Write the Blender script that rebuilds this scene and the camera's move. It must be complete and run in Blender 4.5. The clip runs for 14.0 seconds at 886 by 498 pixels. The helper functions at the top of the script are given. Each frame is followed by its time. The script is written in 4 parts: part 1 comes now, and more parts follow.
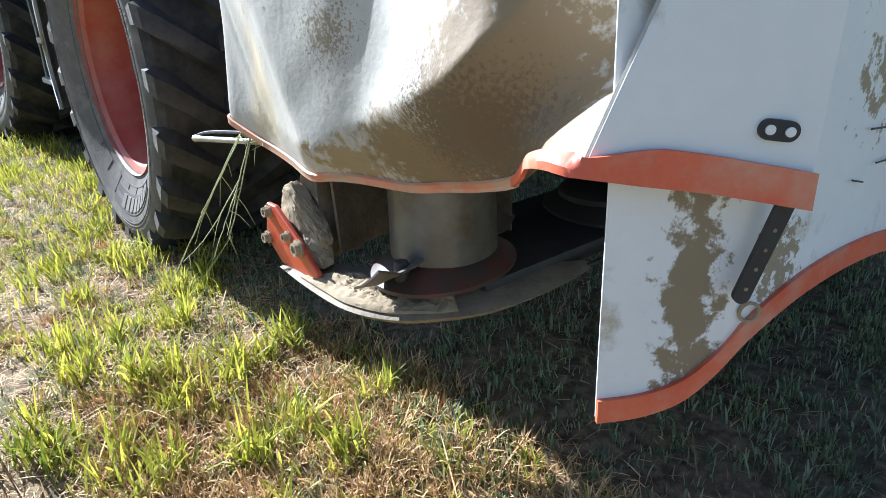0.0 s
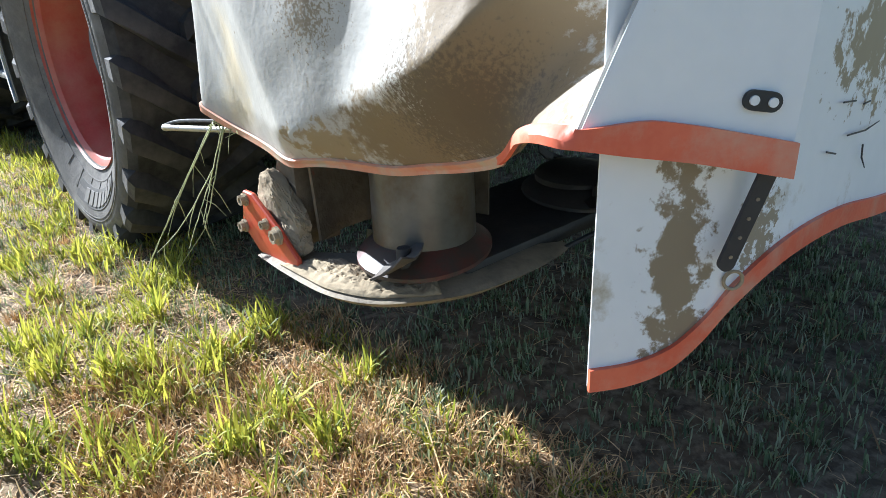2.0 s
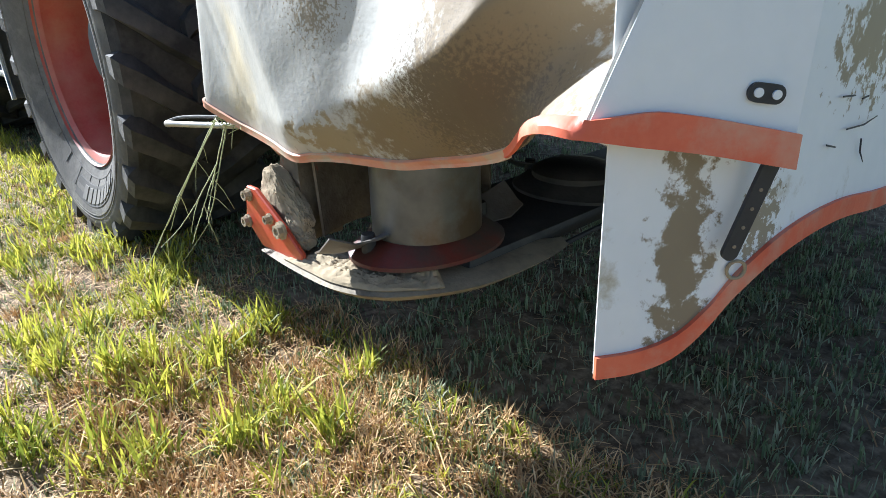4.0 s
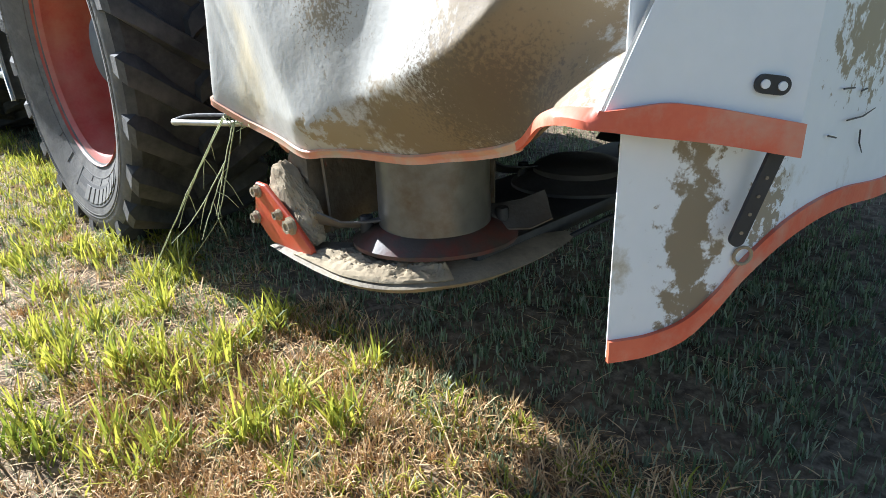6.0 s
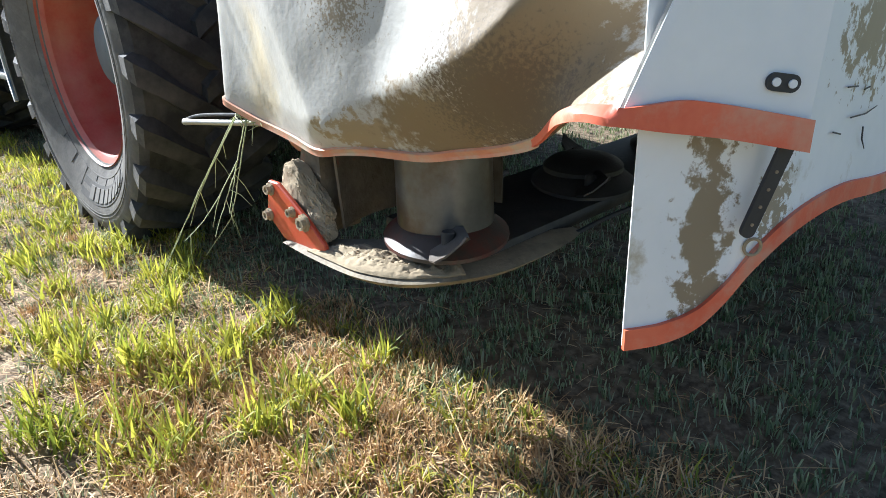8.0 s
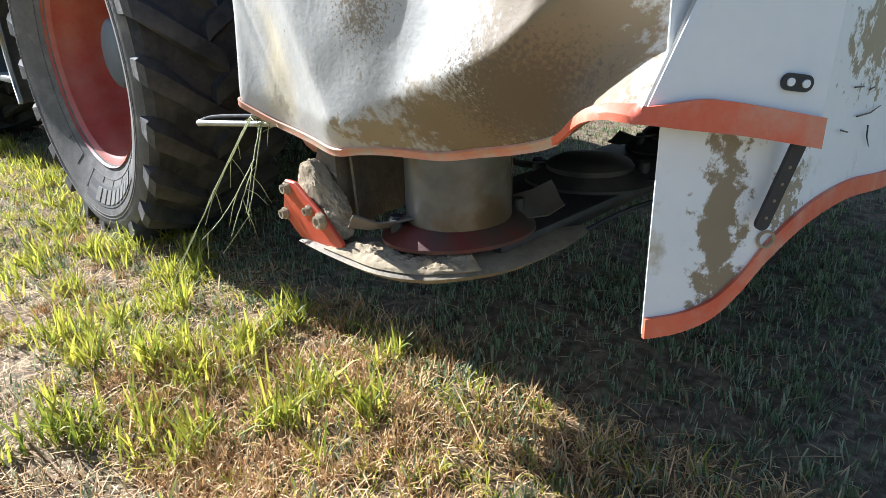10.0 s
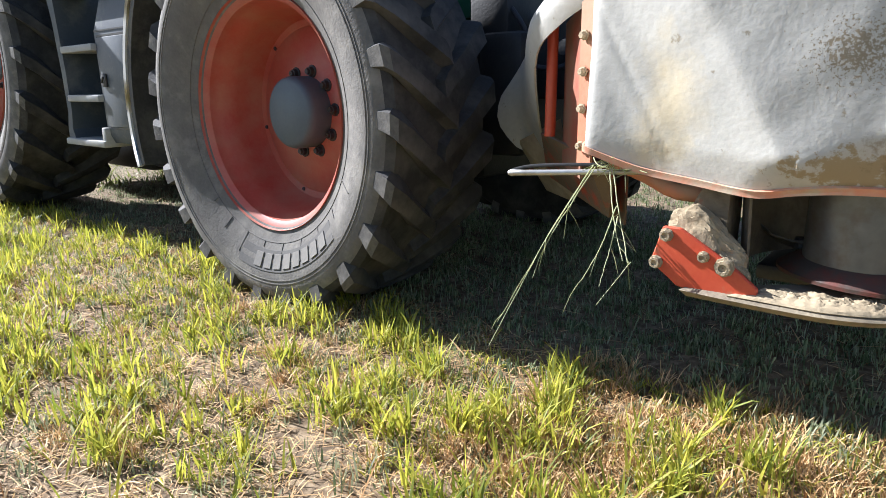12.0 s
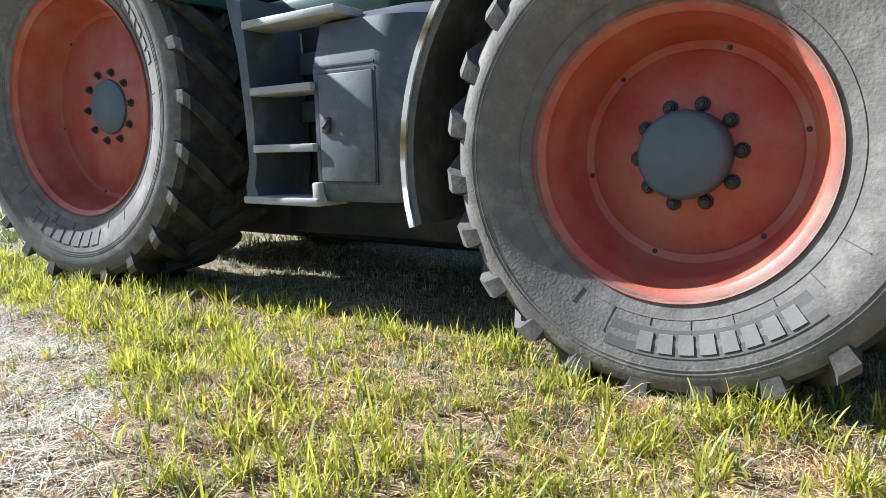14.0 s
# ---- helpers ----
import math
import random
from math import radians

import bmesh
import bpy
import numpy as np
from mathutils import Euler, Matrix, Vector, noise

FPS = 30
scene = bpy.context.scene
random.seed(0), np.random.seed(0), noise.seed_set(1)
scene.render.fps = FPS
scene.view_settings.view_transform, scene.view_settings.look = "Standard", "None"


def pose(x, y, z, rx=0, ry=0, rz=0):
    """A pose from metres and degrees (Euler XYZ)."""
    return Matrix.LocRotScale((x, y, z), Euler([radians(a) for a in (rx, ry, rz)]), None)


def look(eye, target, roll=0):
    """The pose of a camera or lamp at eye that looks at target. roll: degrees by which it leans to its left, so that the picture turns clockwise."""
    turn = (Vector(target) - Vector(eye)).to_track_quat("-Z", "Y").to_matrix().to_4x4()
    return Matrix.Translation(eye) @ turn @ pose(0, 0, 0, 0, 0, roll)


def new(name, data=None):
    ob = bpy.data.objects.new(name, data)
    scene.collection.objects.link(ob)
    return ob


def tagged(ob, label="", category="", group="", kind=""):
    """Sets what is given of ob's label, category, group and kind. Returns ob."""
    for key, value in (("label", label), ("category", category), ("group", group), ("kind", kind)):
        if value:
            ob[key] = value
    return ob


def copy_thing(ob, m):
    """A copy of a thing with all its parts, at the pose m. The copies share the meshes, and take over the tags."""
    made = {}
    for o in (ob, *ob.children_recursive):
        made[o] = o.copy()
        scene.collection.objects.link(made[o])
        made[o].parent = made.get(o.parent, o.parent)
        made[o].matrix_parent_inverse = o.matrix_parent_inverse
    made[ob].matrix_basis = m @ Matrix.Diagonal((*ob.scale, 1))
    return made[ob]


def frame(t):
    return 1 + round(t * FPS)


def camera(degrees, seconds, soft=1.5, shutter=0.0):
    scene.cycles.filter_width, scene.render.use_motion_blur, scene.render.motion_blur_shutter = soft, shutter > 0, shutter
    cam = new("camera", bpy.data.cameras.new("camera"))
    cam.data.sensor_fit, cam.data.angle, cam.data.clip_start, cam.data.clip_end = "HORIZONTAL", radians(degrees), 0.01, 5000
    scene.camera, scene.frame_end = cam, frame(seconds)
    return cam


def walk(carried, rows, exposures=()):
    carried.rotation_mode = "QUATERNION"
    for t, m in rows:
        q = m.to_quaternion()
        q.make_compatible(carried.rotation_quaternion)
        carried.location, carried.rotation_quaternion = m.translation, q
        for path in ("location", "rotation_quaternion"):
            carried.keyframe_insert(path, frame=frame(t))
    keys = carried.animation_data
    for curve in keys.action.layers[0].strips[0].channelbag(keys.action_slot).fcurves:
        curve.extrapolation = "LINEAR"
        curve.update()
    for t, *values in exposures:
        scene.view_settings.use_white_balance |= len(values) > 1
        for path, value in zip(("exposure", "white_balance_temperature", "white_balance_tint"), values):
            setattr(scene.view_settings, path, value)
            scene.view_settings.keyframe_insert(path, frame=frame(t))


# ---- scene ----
cam = camera(69.2, 14.0, soft=0.85)
PATH = [
    (0, (2.982, -0.889, 0.947), (1.523, 0.268, 0.217), -2.6),
    (0.5, (2.974, -0.905, 0.937), (1.578, 0.312, 0.183), -2.7),
    (1, (2.973, -0.913, 0.937), (1.585, 0.312, 0.181), -2.7),
    (1.5, (2.973, -0.917, 0.936), (1.586, 0.311, 0.18), -2.6),
    (2, (2.972, -0.921, 0.933), (1.588, 0.31, 0.179), -2.6),
    (2.5, (2.972, -0.927, 0.931), (1.591, 0.309, 0.18), -2.5),
    (3, (2.972, -0.93, 0.929), (1.593, 0.308, 0.178), -2.4),
    (5.5, (2.975, -0.978, 0.926), (1.613, 0.278, 0.174), -2.4),
    (6, (2.975, -0.986, 0.925), (1.614, 0.272, 0.173), -2.5),
    (6.5, (2.976, -1.0, 0.923), (1.617, 0.262, 0.176), -2.4),
    (7, (2.976, -1.016, 0.923), (1.621, 0.252, 0.178), -2.3),
    (7.5, (2.975, -1.027, 0.925), (1.623, 0.242, 0.176), -2.4),
    (10, (2.97, -1.091, 0.931), (1.631, 0.196, 0.189), -2.4),
    (10.5, (2.909, -1.172, 0.923), (1.58, 0.136, 0.198), -2.0),
    (11, (2.697, -1.336, 0.896), (1.383, 0.0, 0.197), -1.7),
    (11.5, (2.468, -1.535, 0.878), (1.155, -0.167, 0.241), -1.5),
    (12, (2.181, -1.737, 0.86), (0.934, -0.257, 0.354), -1.0),
    (12.5, (1.868, -1.803, 0.803), (0.668, -0.263, 0.368), -1.4),
    (13, (1.495, -1.948, 0.803), (0.364, -0.343, 0.424), -1.5),
    (13.2, (1.347, -2.02, 0.832), (0.22, -0.412, 0.453), -1.1),
    (13.5, (1.079, -2.173, 0.84), (-0.027, -0.542, 0.501), -1.5),
    (14, (0.578, -2.239, 0.782), (-0.565, -0.627, 0.473), -1.2),
]
TONE = [(0, 1.46, 5400, 10), (3, 1.46, 5450, 9), (7.5, 1.45, 5550, 9), (10, 1.45, 5550, 11), (11, 1.46, 5700, 14), (12, 1.44, 5650, 13), (13, 1.46, 5450, 10), (14, 1.48, 5500, 10)]
walk(cam, [(t, look(eye, target, roll)) for t, eye, target, roll in PATH], TONE)

# ---- world and sun ----
SUN_AZ, SUN_EL = 10.3, 34.0          # degrees: turn of the sun off the tractor's axis, height
to_sun = Vector((-math.cos(radians(SUN_EL)) * math.cos(radians(SUN_AZ)), -math.cos(radians(SUN_EL)) * math.sin(radians(SUN_AZ)), math.sin(radians(SUN_EL))))
world = bpy.data.worlds.new("sky")
world.use_nodes = True
scene.world = world
sky = world.node_tree.nodes.new("ShaderNodeTexSky")
sky.sky_type, sky.sun_disc = "NISHITA", False
sky.sun_elevation = radians(SUN_EL)
sky.sun_rotation = math.atan2(to_sun.x, to_sun.y)
back = world.node_tree.nodes["Background"]
back.inputs["Strength"].default_value = 0.055
world.node_tree.links.new(sky.outputs[0], back.inputs["Color"])
sun = new("sun", bpy.data.lights.new("sun", "SUN"))
sun.data.energy, sun.data.angle, sun.data.color = 5.0, radians(0.5), (1.0, 0.95, 0.87)
sun.matrix_basis = look(to_sun * 30, (0, 0, 0))


# ---- materials ----
def surface(name, c1, c2, scale=8, rough=0.6, metal=0.0, bump=0.25, fine=90, dirt=None, dirt_at=0.55, dirt_scale=3.0, spread=0.12, coat=0.0, translucent=0.0, island=0.0):
    """Two colours mixed by noise at two scales, with fine relief, and dirt in patches."""
    m = bpy.data.materials.new(name)
    m.use_nodes = True
    nt = m.node_tree
    nd, ln = nt.nodes, nt.links.new
    b = nd["Principled BSDF"]
    co = nd.new("ShaderNodeTexCoord")
    big, small = nd.new("ShaderNodeTexNoise"), nd.new("ShaderNodeTexNoise")
    for n, s, d in ((big, scale, 5), (small, fine, 6)):
        n.inputs["Scale"].default_value, n.inputs["Detail"].default_value = s, d
        ln(co.outputs["Object"], n.inputs["Vector"])
    add = nd.new("ShaderNodeMath")
    add.operation = "MULTIPLY_ADD"
    add.inputs[1].default_value, add.inputs[2].default_value = 0.45, 0.0
    ln(small.outputs["Fac"], add.inputs[0])
    tot = nd.new("ShaderNodeMath")
    tot.operation = "MULTIPLY_ADD"
    tot.inputs[1].default_value = 1.1
    ln(big.outputs["Fac"], tot.inputs[0])
    ln(add.outputs[0], tot.inputs[2])
    ramp = nd.new("ShaderNodeMapRange")
    ramp.inputs["From Min"].default_value, ramp.inputs["From Max"].default_value = 0.50, 1.05
    ln(tot.outputs[0], ramp.inputs["Value"])
    mix = nd.new("ShaderNodeMix")
    mix.data_type = "RGBA"
    mix.inputs["A"].default_value, mix.inputs["B"].default_value = (*c1, 1), (*c2, 1)
    fac = ramp.outputs[0]
    if island:
        geo, av = nd.new("ShaderNodeNewGeometry"), nd.new("ShaderNodeMix")
        av.inputs["Factor"].default_value = island
        ln(fac, av.inputs["A"])
        ln(geo.outputs["Random Per Island"], av.inputs["B"])
        fac = av.outputs["Result"]
    ln(fac, mix.inputs["Factor"])
    col = mix.outputs["Result"]
    if dirt:
        dn = nd.new("ShaderNodeTexNoise")
        dn.inputs["Scale"].default_value, dn.inputs["Detail"].default_value, dn.inputs["Roughness"].default_value = dirt_scale, 9, 0.65
        ln(co.outputs["Object"], dn.inputs["Vector"])
        dr = nd.new("ShaderNodeMapRange")
        dr.inputs["From Min"].default_value, dr.inputs["From Max"].default_value = dirt_at - spread, dirt_at + spread
        ln(dn.outputs["Fac"], dr.inputs["Value"])
        dm = nd.new("ShaderNodeMix")
        dm.data_type = "RGBA"
        dm.inputs["B"].default_value = (*dirt, 1)
        ln(dr.outputs[0], dm.inputs["Factor"])
        ln(col, dm.inputs["A"])
        col = dm.outputs["Result"]
    ln(col, b.inputs["Base Color"])
    b.inputs["Roughness"].default_value, b.inputs["Metallic"].default_value = rough, metal
    b.inputs["Coat Weight"].default_value = coat
    bm_ = nd.new("ShaderNodeBump")
    bm_.inputs["Strength"].default_value, bm_.inputs["Distance"].default_value = bump, 0.004
    ln(small.outputs["Fac"], bm_.inputs["Height"])
    ln(bm_.outputs[0], b.inputs["Normal"])
    if translucent:
        tr, ms = nd.new("ShaderNodeBsdfTranslucent"), nd.new("ShaderNodeMixShader")
        ms.inputs[0].default_value = translucent
        ln(col, tr.inputs["Color"])
        ln(b.outputs[0], ms.inputs[1])
        ln(tr.outputs[0], ms.inputs[2])
        ln(ms.outputs[0], nd["Material Output"].inputs["Surface"])
    return m


SOIL = surface("soil", (0.060, 0.040, 0.022), (0.215, 0.145, 0.078), 9, 0.95, bump=1.0, fine=70, dirt=(0.38, 0.285, 0.175), dirt_at=0.58, dirt_scale=26, spread=0.14)
GREEN = surface("green_grass", (0.10, 0.165, 0.018), (0.72, 0.655, 0.09), 3, 0.55, bump=0, translucent=0.5, island=0.8)
STUBBLE = surface("stubble", (0.06, 0.095, 0.034), (0.48, 0.49, 0.30), 2, 0.55, bump=0, translucent=0.35, island=0.85)
TUFT = surface("mown_tufts", (0.07, 0.115, 0.035), (0.40, 0.43, 0.22), 2, 0.6, bump=0, translucent=0.3, island=0.9)
STRAW = surface("straw", (0.30, 0.145, 0.042), (0.88, 0.63, 0.32), 3, 0.7, bump=0, translucent=0.15, island=0.9)
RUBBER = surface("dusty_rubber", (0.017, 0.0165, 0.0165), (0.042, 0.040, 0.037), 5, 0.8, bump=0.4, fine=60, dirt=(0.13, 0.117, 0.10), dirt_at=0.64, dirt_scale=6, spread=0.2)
MULCH = surface("dry_mulch", (0.30, 0.285, 0.19), (0.78, 0.74, 0.62), 3, 0.75, bump=0, translucent=0.1, island=0.9)
# further out the soil is hidden under short grass
far_mix, far_from, far_range = (SOIL.node_tree.nodes.new(k) for k in ("ShaderNodeMix", "ShaderNodeVectorMath", "ShaderNodeMapRange"))
far_mix.data_type, far_from.operation = "RGBA", "LENGTH"
far_mix.inputs["B"].default_value = (0.19, 0.185, 0.07, 1)
far_range.inputs["From Min"].default_value, far_range.inputs["From Max"].default_value = 3.5, 13.0
soil_bsdf, soil_link = SOIL.node_tree.nodes["Principled BSDF"], SOIL.node_tree.links.new
soil_link(SOIL.node_tree.nodes["Texture Coordinate"].outputs["Object"], far_from.inputs[0])
soil_link(far_from.outputs["Value"], far_range.inputs["Value"])
soil_link(soil_bsdf.inputs["Base Color"].links[0].from_socket, far_mix.inputs["A"])
soil_link(far_range.outputs[0], far_mix.inputs["Factor"])
soil_link(far_mix.outputs["Result"], soil_bsdf.inputs["Base Color"])
STEM = surface("pale_grass_stem", (0.30, 0.33, 0.12), (0.62, 0.63, 0.36), 6, 0.6, bump=0, translucent=0.2, island=0.6)
LEAF = surface("meadow_leaves", (0.09, 0.125, 0.028), (0.36, 0.37, 0.13), 1.5, 0.5, bump=0, translucent=0.35, island=0.7)
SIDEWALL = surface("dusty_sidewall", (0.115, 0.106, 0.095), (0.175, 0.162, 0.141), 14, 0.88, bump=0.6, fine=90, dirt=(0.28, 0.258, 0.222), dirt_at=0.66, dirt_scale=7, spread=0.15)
DUSTLUG = surface("dusty_lug_rubber", (0.05, 0.047, 0.042), (0.12, 0.11, 0.095), 12, 0.88, bump=0.4, dirt=(0.2, 0.185, 0.16), dirt_at=0.58, dirt_scale=9)
DARKBAND = surface("dark_rubber", (0.07, 0.066, 0.062), (0.115, 0.108, 0.098), 9, 0.8)
LETTER = surface("worn_rubber_letters", (0.15, 0.142, 0.128), (0.21, 0.195, 0.172), 9, 0.85)
RED = surface("dusty_red_paint", (0.36, 0.048, 0.030), (0.46, 0.095, 0.058), 4, 0.5, bump=0.1, dirt=(0.42, 0.19, 0.12), dirt_at=0.60, dirt_scale=5, spread=0.2)
MOWERRED = surface("mower_red_paint", (0.50, 0.055, 0.02), (0.60, 0.10, 0.04), 6, 0.45, bump=0.1, dirt=(0.33, 0.22, 0.13), dirt_at=0.66, dirt_scale=9, spread=0.06, coat=0.2)
PALERED = surface("muddy_orange_paint", (0.50, 0.13, 0.06), (0.52, 0.21, 0.11), 4, 0.6, bump=0.15, dirt=(0.34, 0.23, 0.14), dirt_at=0.56, dirt_scale=5, spread=0.1)
HUBGREY = surface("grey_hub_paint", (0.070, 0.098, 0.118), (0.10, 0.13, 0.15), 7, 0.55, bump=0.1)
BODYGREY = surface("grey_plastic", (0.050, 0.062, 0.075), (0.080, 0.093, 0.107), 5, 0.55, bump=0.15, dirt=(0.20, 0.195, 0.175), dirt_at=0.64, dirt_scale=4)
STEPGREY = surface("dusty_step_metal", (0.30, 0.30, 0.29), (0.42, 0.41, 0.37), 9, 0.6, bump=0.3)
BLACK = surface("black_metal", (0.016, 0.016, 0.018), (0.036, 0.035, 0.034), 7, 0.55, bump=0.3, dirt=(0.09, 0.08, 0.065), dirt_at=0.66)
BLACKRUB = surface("black_rubber", (0.018, 0.018, 0.022), (0.035, 0.035, 0.04), 20, 0.5, bump=0.1)
FENDER = surface("black_fender_plastic", (0.05, 0.05, 0.05), (0.12, 0.115, 0.105), 5, 0.65, bump=0.25, dirt=(0.30, 0.27, 0.22), dirt_at=0.6)
LIPGREY = surface("scuffed_pale_plastic", (0.40, 0.40, 0.38), (0.55, 0.54, 0.50), 9, 0.6)
HOODGREEN = surface("dark_green_paint", (0.012, 0.06, 0.032), (0.02, 0.085, 0.045), 3, 0.35, bump=0.03, coat=0.4)
GLASS = surface("dark_cab_glass", (0.01, 0.012, 0.014), (0.02, 0.022, 0.024), 3, 0.08, bump=0.0)
CLOTH = surface("white_coated_cloth", (0.76, 0.78, 0.79), (0.84, 0.85, 0.85), 4, 0.5, bump=0.12, fine=40, dirt=(0.47, 0.42, 0.31), dirt_at=0.66, dirt_scale=7, spread=0.05)
# dust grey of the side cover; on the rear guard it paints the shade
SIDECLOTH = surface("dusty_dimmed_cloth", (0.42, 0.405, 0.362), (0.56, 0.54, 0.485), 5, 0.6, bump=0.25, fine=60, dirt=(0.30, 0.26, 0.19), dirt_at=0.66, dirt_scale=24, spread=0.03)
TRIM = surface("orange_hem_tape", (0.62, 0.10, 0.045), (0.72, 0.17, 0.085), 9, 0.5, bump=0.15, dirt=(0.60, 0.36, 0.25), dirt_at=0.60, dirt_scale=8)
PALETRIM = surface("faded_orange_hem", (0.62, 0.22, 0.12), (0.68, 0.34, 0.21), 8, 0.6, bump=0.2, dirt=(0.52, 0.42, 0.30), dirt_at=0.55, dirt_scale=14)
STEEL = surface("worn_steel", (0.42, 0.41, 0.39), (0.62, 0.60, 0.56), 10, 0.42, 0.7, bump=0.2, dirt=(0.33, 0.25, 0.16), dirt_at=0.62)
KNIFE = surface("worn_knife_steel", (0.07, 0.066, 0.06), (0.13, 0.124, 0.113), 20, 0.6, 0.1, bump=0.2, dirt=(0.12, 0.085, 0.055), dirt_at=0.55)
DRUM = surface("scuffed_drum_steel", (0.10, 0.10, 0.095), (0.23, 0.225, 0.21), 5, 0.36, 0.5, bump=0.2, fine=30, dirt=(0.12, 0.085, 0.052), dirt_at=0.53, dirt_scale=3.2, spread=0.06)
CAKED = surface("caked_mud", (0.10, 0.078, 0.052), (0.22, 0.175, 0.115), 12, 0.95, bump=1.0, fine=60, dirt=(0.30, 0.05, 0.025), dirt_at=0.64, dirt_scale=6, spread=0.03)
# darker orange for the inner plate than for the end plate's flange
OLDPLATE = surface("dark_orange", (0.28, 0.06, 0.03), (0.34, 0.12, 0.065), 5, 0.65, bump=0.2, dirt=(0.22, 0.14, 0.085), dirt_at=0.52, dirt_scale=5, spread=0.1)
MUDRED = surface("muddy_red_paint", (0.40, 0.05, 0.02), (0.42, 0.08, 0.03), 6, 0.7, bump=0.4, dirt=(0.17, 0.12, 0.075), dirt_at=0.43, dirt_scale=7, spread=0.06)
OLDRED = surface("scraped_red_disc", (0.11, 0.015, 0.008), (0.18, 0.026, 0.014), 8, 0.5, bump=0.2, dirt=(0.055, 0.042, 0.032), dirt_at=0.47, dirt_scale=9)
MUD = surface("dry_mud", (0.27, 0.21, 0.128), (0.44, 0.355, 0.23), 9, 0.95, bump=1.0, fine=55)
BELT = surface("skid_steel", (0.13, 0.107, 0.075), (0.25, 0.208, 0.145), 14, 0.7, 0.1, bump=0.6, dirt=(0.30, 0.25, 0.17), dirt_at=0.5, dirt_scale=12)


def stained(name, base_mat, stain, centre, radii, lo, hi, scale):
    """A copy of a cloth with a mud stain of its own shape, broken up by noise, round a place on the cloth."""
    m = base_mat.copy()
    m.name = name
    nt = m.node_tree
    nd, ln = nt.nodes, nt.links.new
    b = nd["Principled BSDF"]
    src = b.inputs["Base Color"].links[0].from_socket
    co, mp = nd.new("ShaderNodeTexCoord"), nd.new("ShaderNodeMapping")
    mp.vector_type = "TEXTURE"
    mp.inputs["Location"].default_value, mp.inputs["Scale"].default_value = centre, radii
    ln(co.outputs["Object"], mp.inputs["Vector"])
    ball = nd.new("ShaderNodeVectorMath")
    ball.operation = "LENGTH"
    ln(mp.outputs[0], ball.inputs[0])
    ns = nd.new("ShaderNodeTexNoise")
    ns.inputs["Scale"].default_value, ns.inputs["Detail"].default_value, ns.inputs["Roughness"].default_value = scale, 10, 0.7
    ln(co.outputs["Object"], ns.inputs["Vector"])
    sub = nd.new("ShaderNodeMath")
    sub.operation = "MULTIPLY_ADD"
    sub.inputs[1].default_value = -0.45
    ln(ball.outputs["Value"], sub.inputs[0])
    ln(ns.outputs["Fac"], sub.inputs[2])
    rg = nd.new("ShaderNodeMapRange")
    rg.inputs["From Min"].default_value, rg.inputs["From Max"].default_value = lo, hi
    ln(sub.outputs[0], rg.inputs["Value"])
    mx = nd.new("ShaderNodeMix")
    mx.data_type = "RGBA"
    mx.inputs["B"].default_value = (*stain, 1)
    ln(src, mx.inputs["A"])
    ln(rg.outputs[0], mx.inputs["Factor"])
    ln(mx.outputs["Result"], b.inputs["Base Color"])
    return m


# ---- mesh helpers ----
def root_of(ob):
    while ob.parent:
        ob = ob.parent
    return ob


def part(name, bm, material, parent, label="", at=None, smooth=True):
    """Links a bmesh as one mesh under a thing or a part. Without a pose its vertices are in the world's space."""
    bmesh.ops.recalc_face_normals(bm, faces=bm.faces)
    me = bpy.data.meshes.new(name)
    if at is None and parent is not None:
        bmesh.ops.translate(bm, verts=bm.verts, vec=-root_of(parent).location)
    bm.to_mesh(me)
    bm.free()
    me.materials.append(material)
    if smooth:
        me.shade_smooth()
        me.set_sharp_from_angle(angle=radians(38))
    ob = new(name, me)
    ob.parent = parent
    if at is not None:
        ob.matrix_basis = at
    if label:
        ob["label"] = label
    return ob


def same_part(ob, parent, at):
    o = new(ob.name.split(".")[0], ob.data)
    o.parent, o.matrix_basis = parent, at
    if "label" in ob:
        o["label"] = ob["label"]
    return o


def thing(name, place, label, category, kind="", group=""):
    ob = new(name)
    ob.location = place
    return tagged(ob, label, category, group, kind)


def box(bm, lo, hi, bevel=0.0, m=None):
    c = bmesh.ops.create_cube(bm, size=1)
    vs = c["verts"]
    for v in vs:
        v.co = Vector([lo[i] + (v.co[i] + 0.5) * (hi[i] - lo[i]) for i in range(3)])
    if m:
        bmesh.ops.transform(bm, matrix=m, verts=vs)
    if bevel:
        es = list({e for v in vs for e in v.link_edges})
        bmesh.ops.bevel(bm, geom=es, offset=bevel, segments=2, affect="EDGES", profile=0.5)
    return bm


def revolve(bm, prof, n=64, axis="y", closed=False):
    """Turns a profile of (radius, along) about an axis."""
    rings = []
    for i in range(n):
        a = 2 * math.pi * i / n
        ring = []
        for r, h in prof:
            c, s = r * math.cos(a), r * math.sin(a)
            ring.append(bm.verts.new((c, h, s) if axis == "y" else (c, s, h)))
        rings.append(ring)
    k = len(prof)
    for i in range(n):
        A, B = rings[i], rings[(i + 1) % n]
        for j in range(k if closed else k - 1):
            q = [A[j], A[(j + 1) % k], B[(j + 1) % k], B[j]]
            if len({tuple(v.co) for v in q}) >= 3:
                bm.faces.new(q)
    bmesh.ops.remove_doubles(bm, verts=bm.verts, dist=1e-5)
    return bm


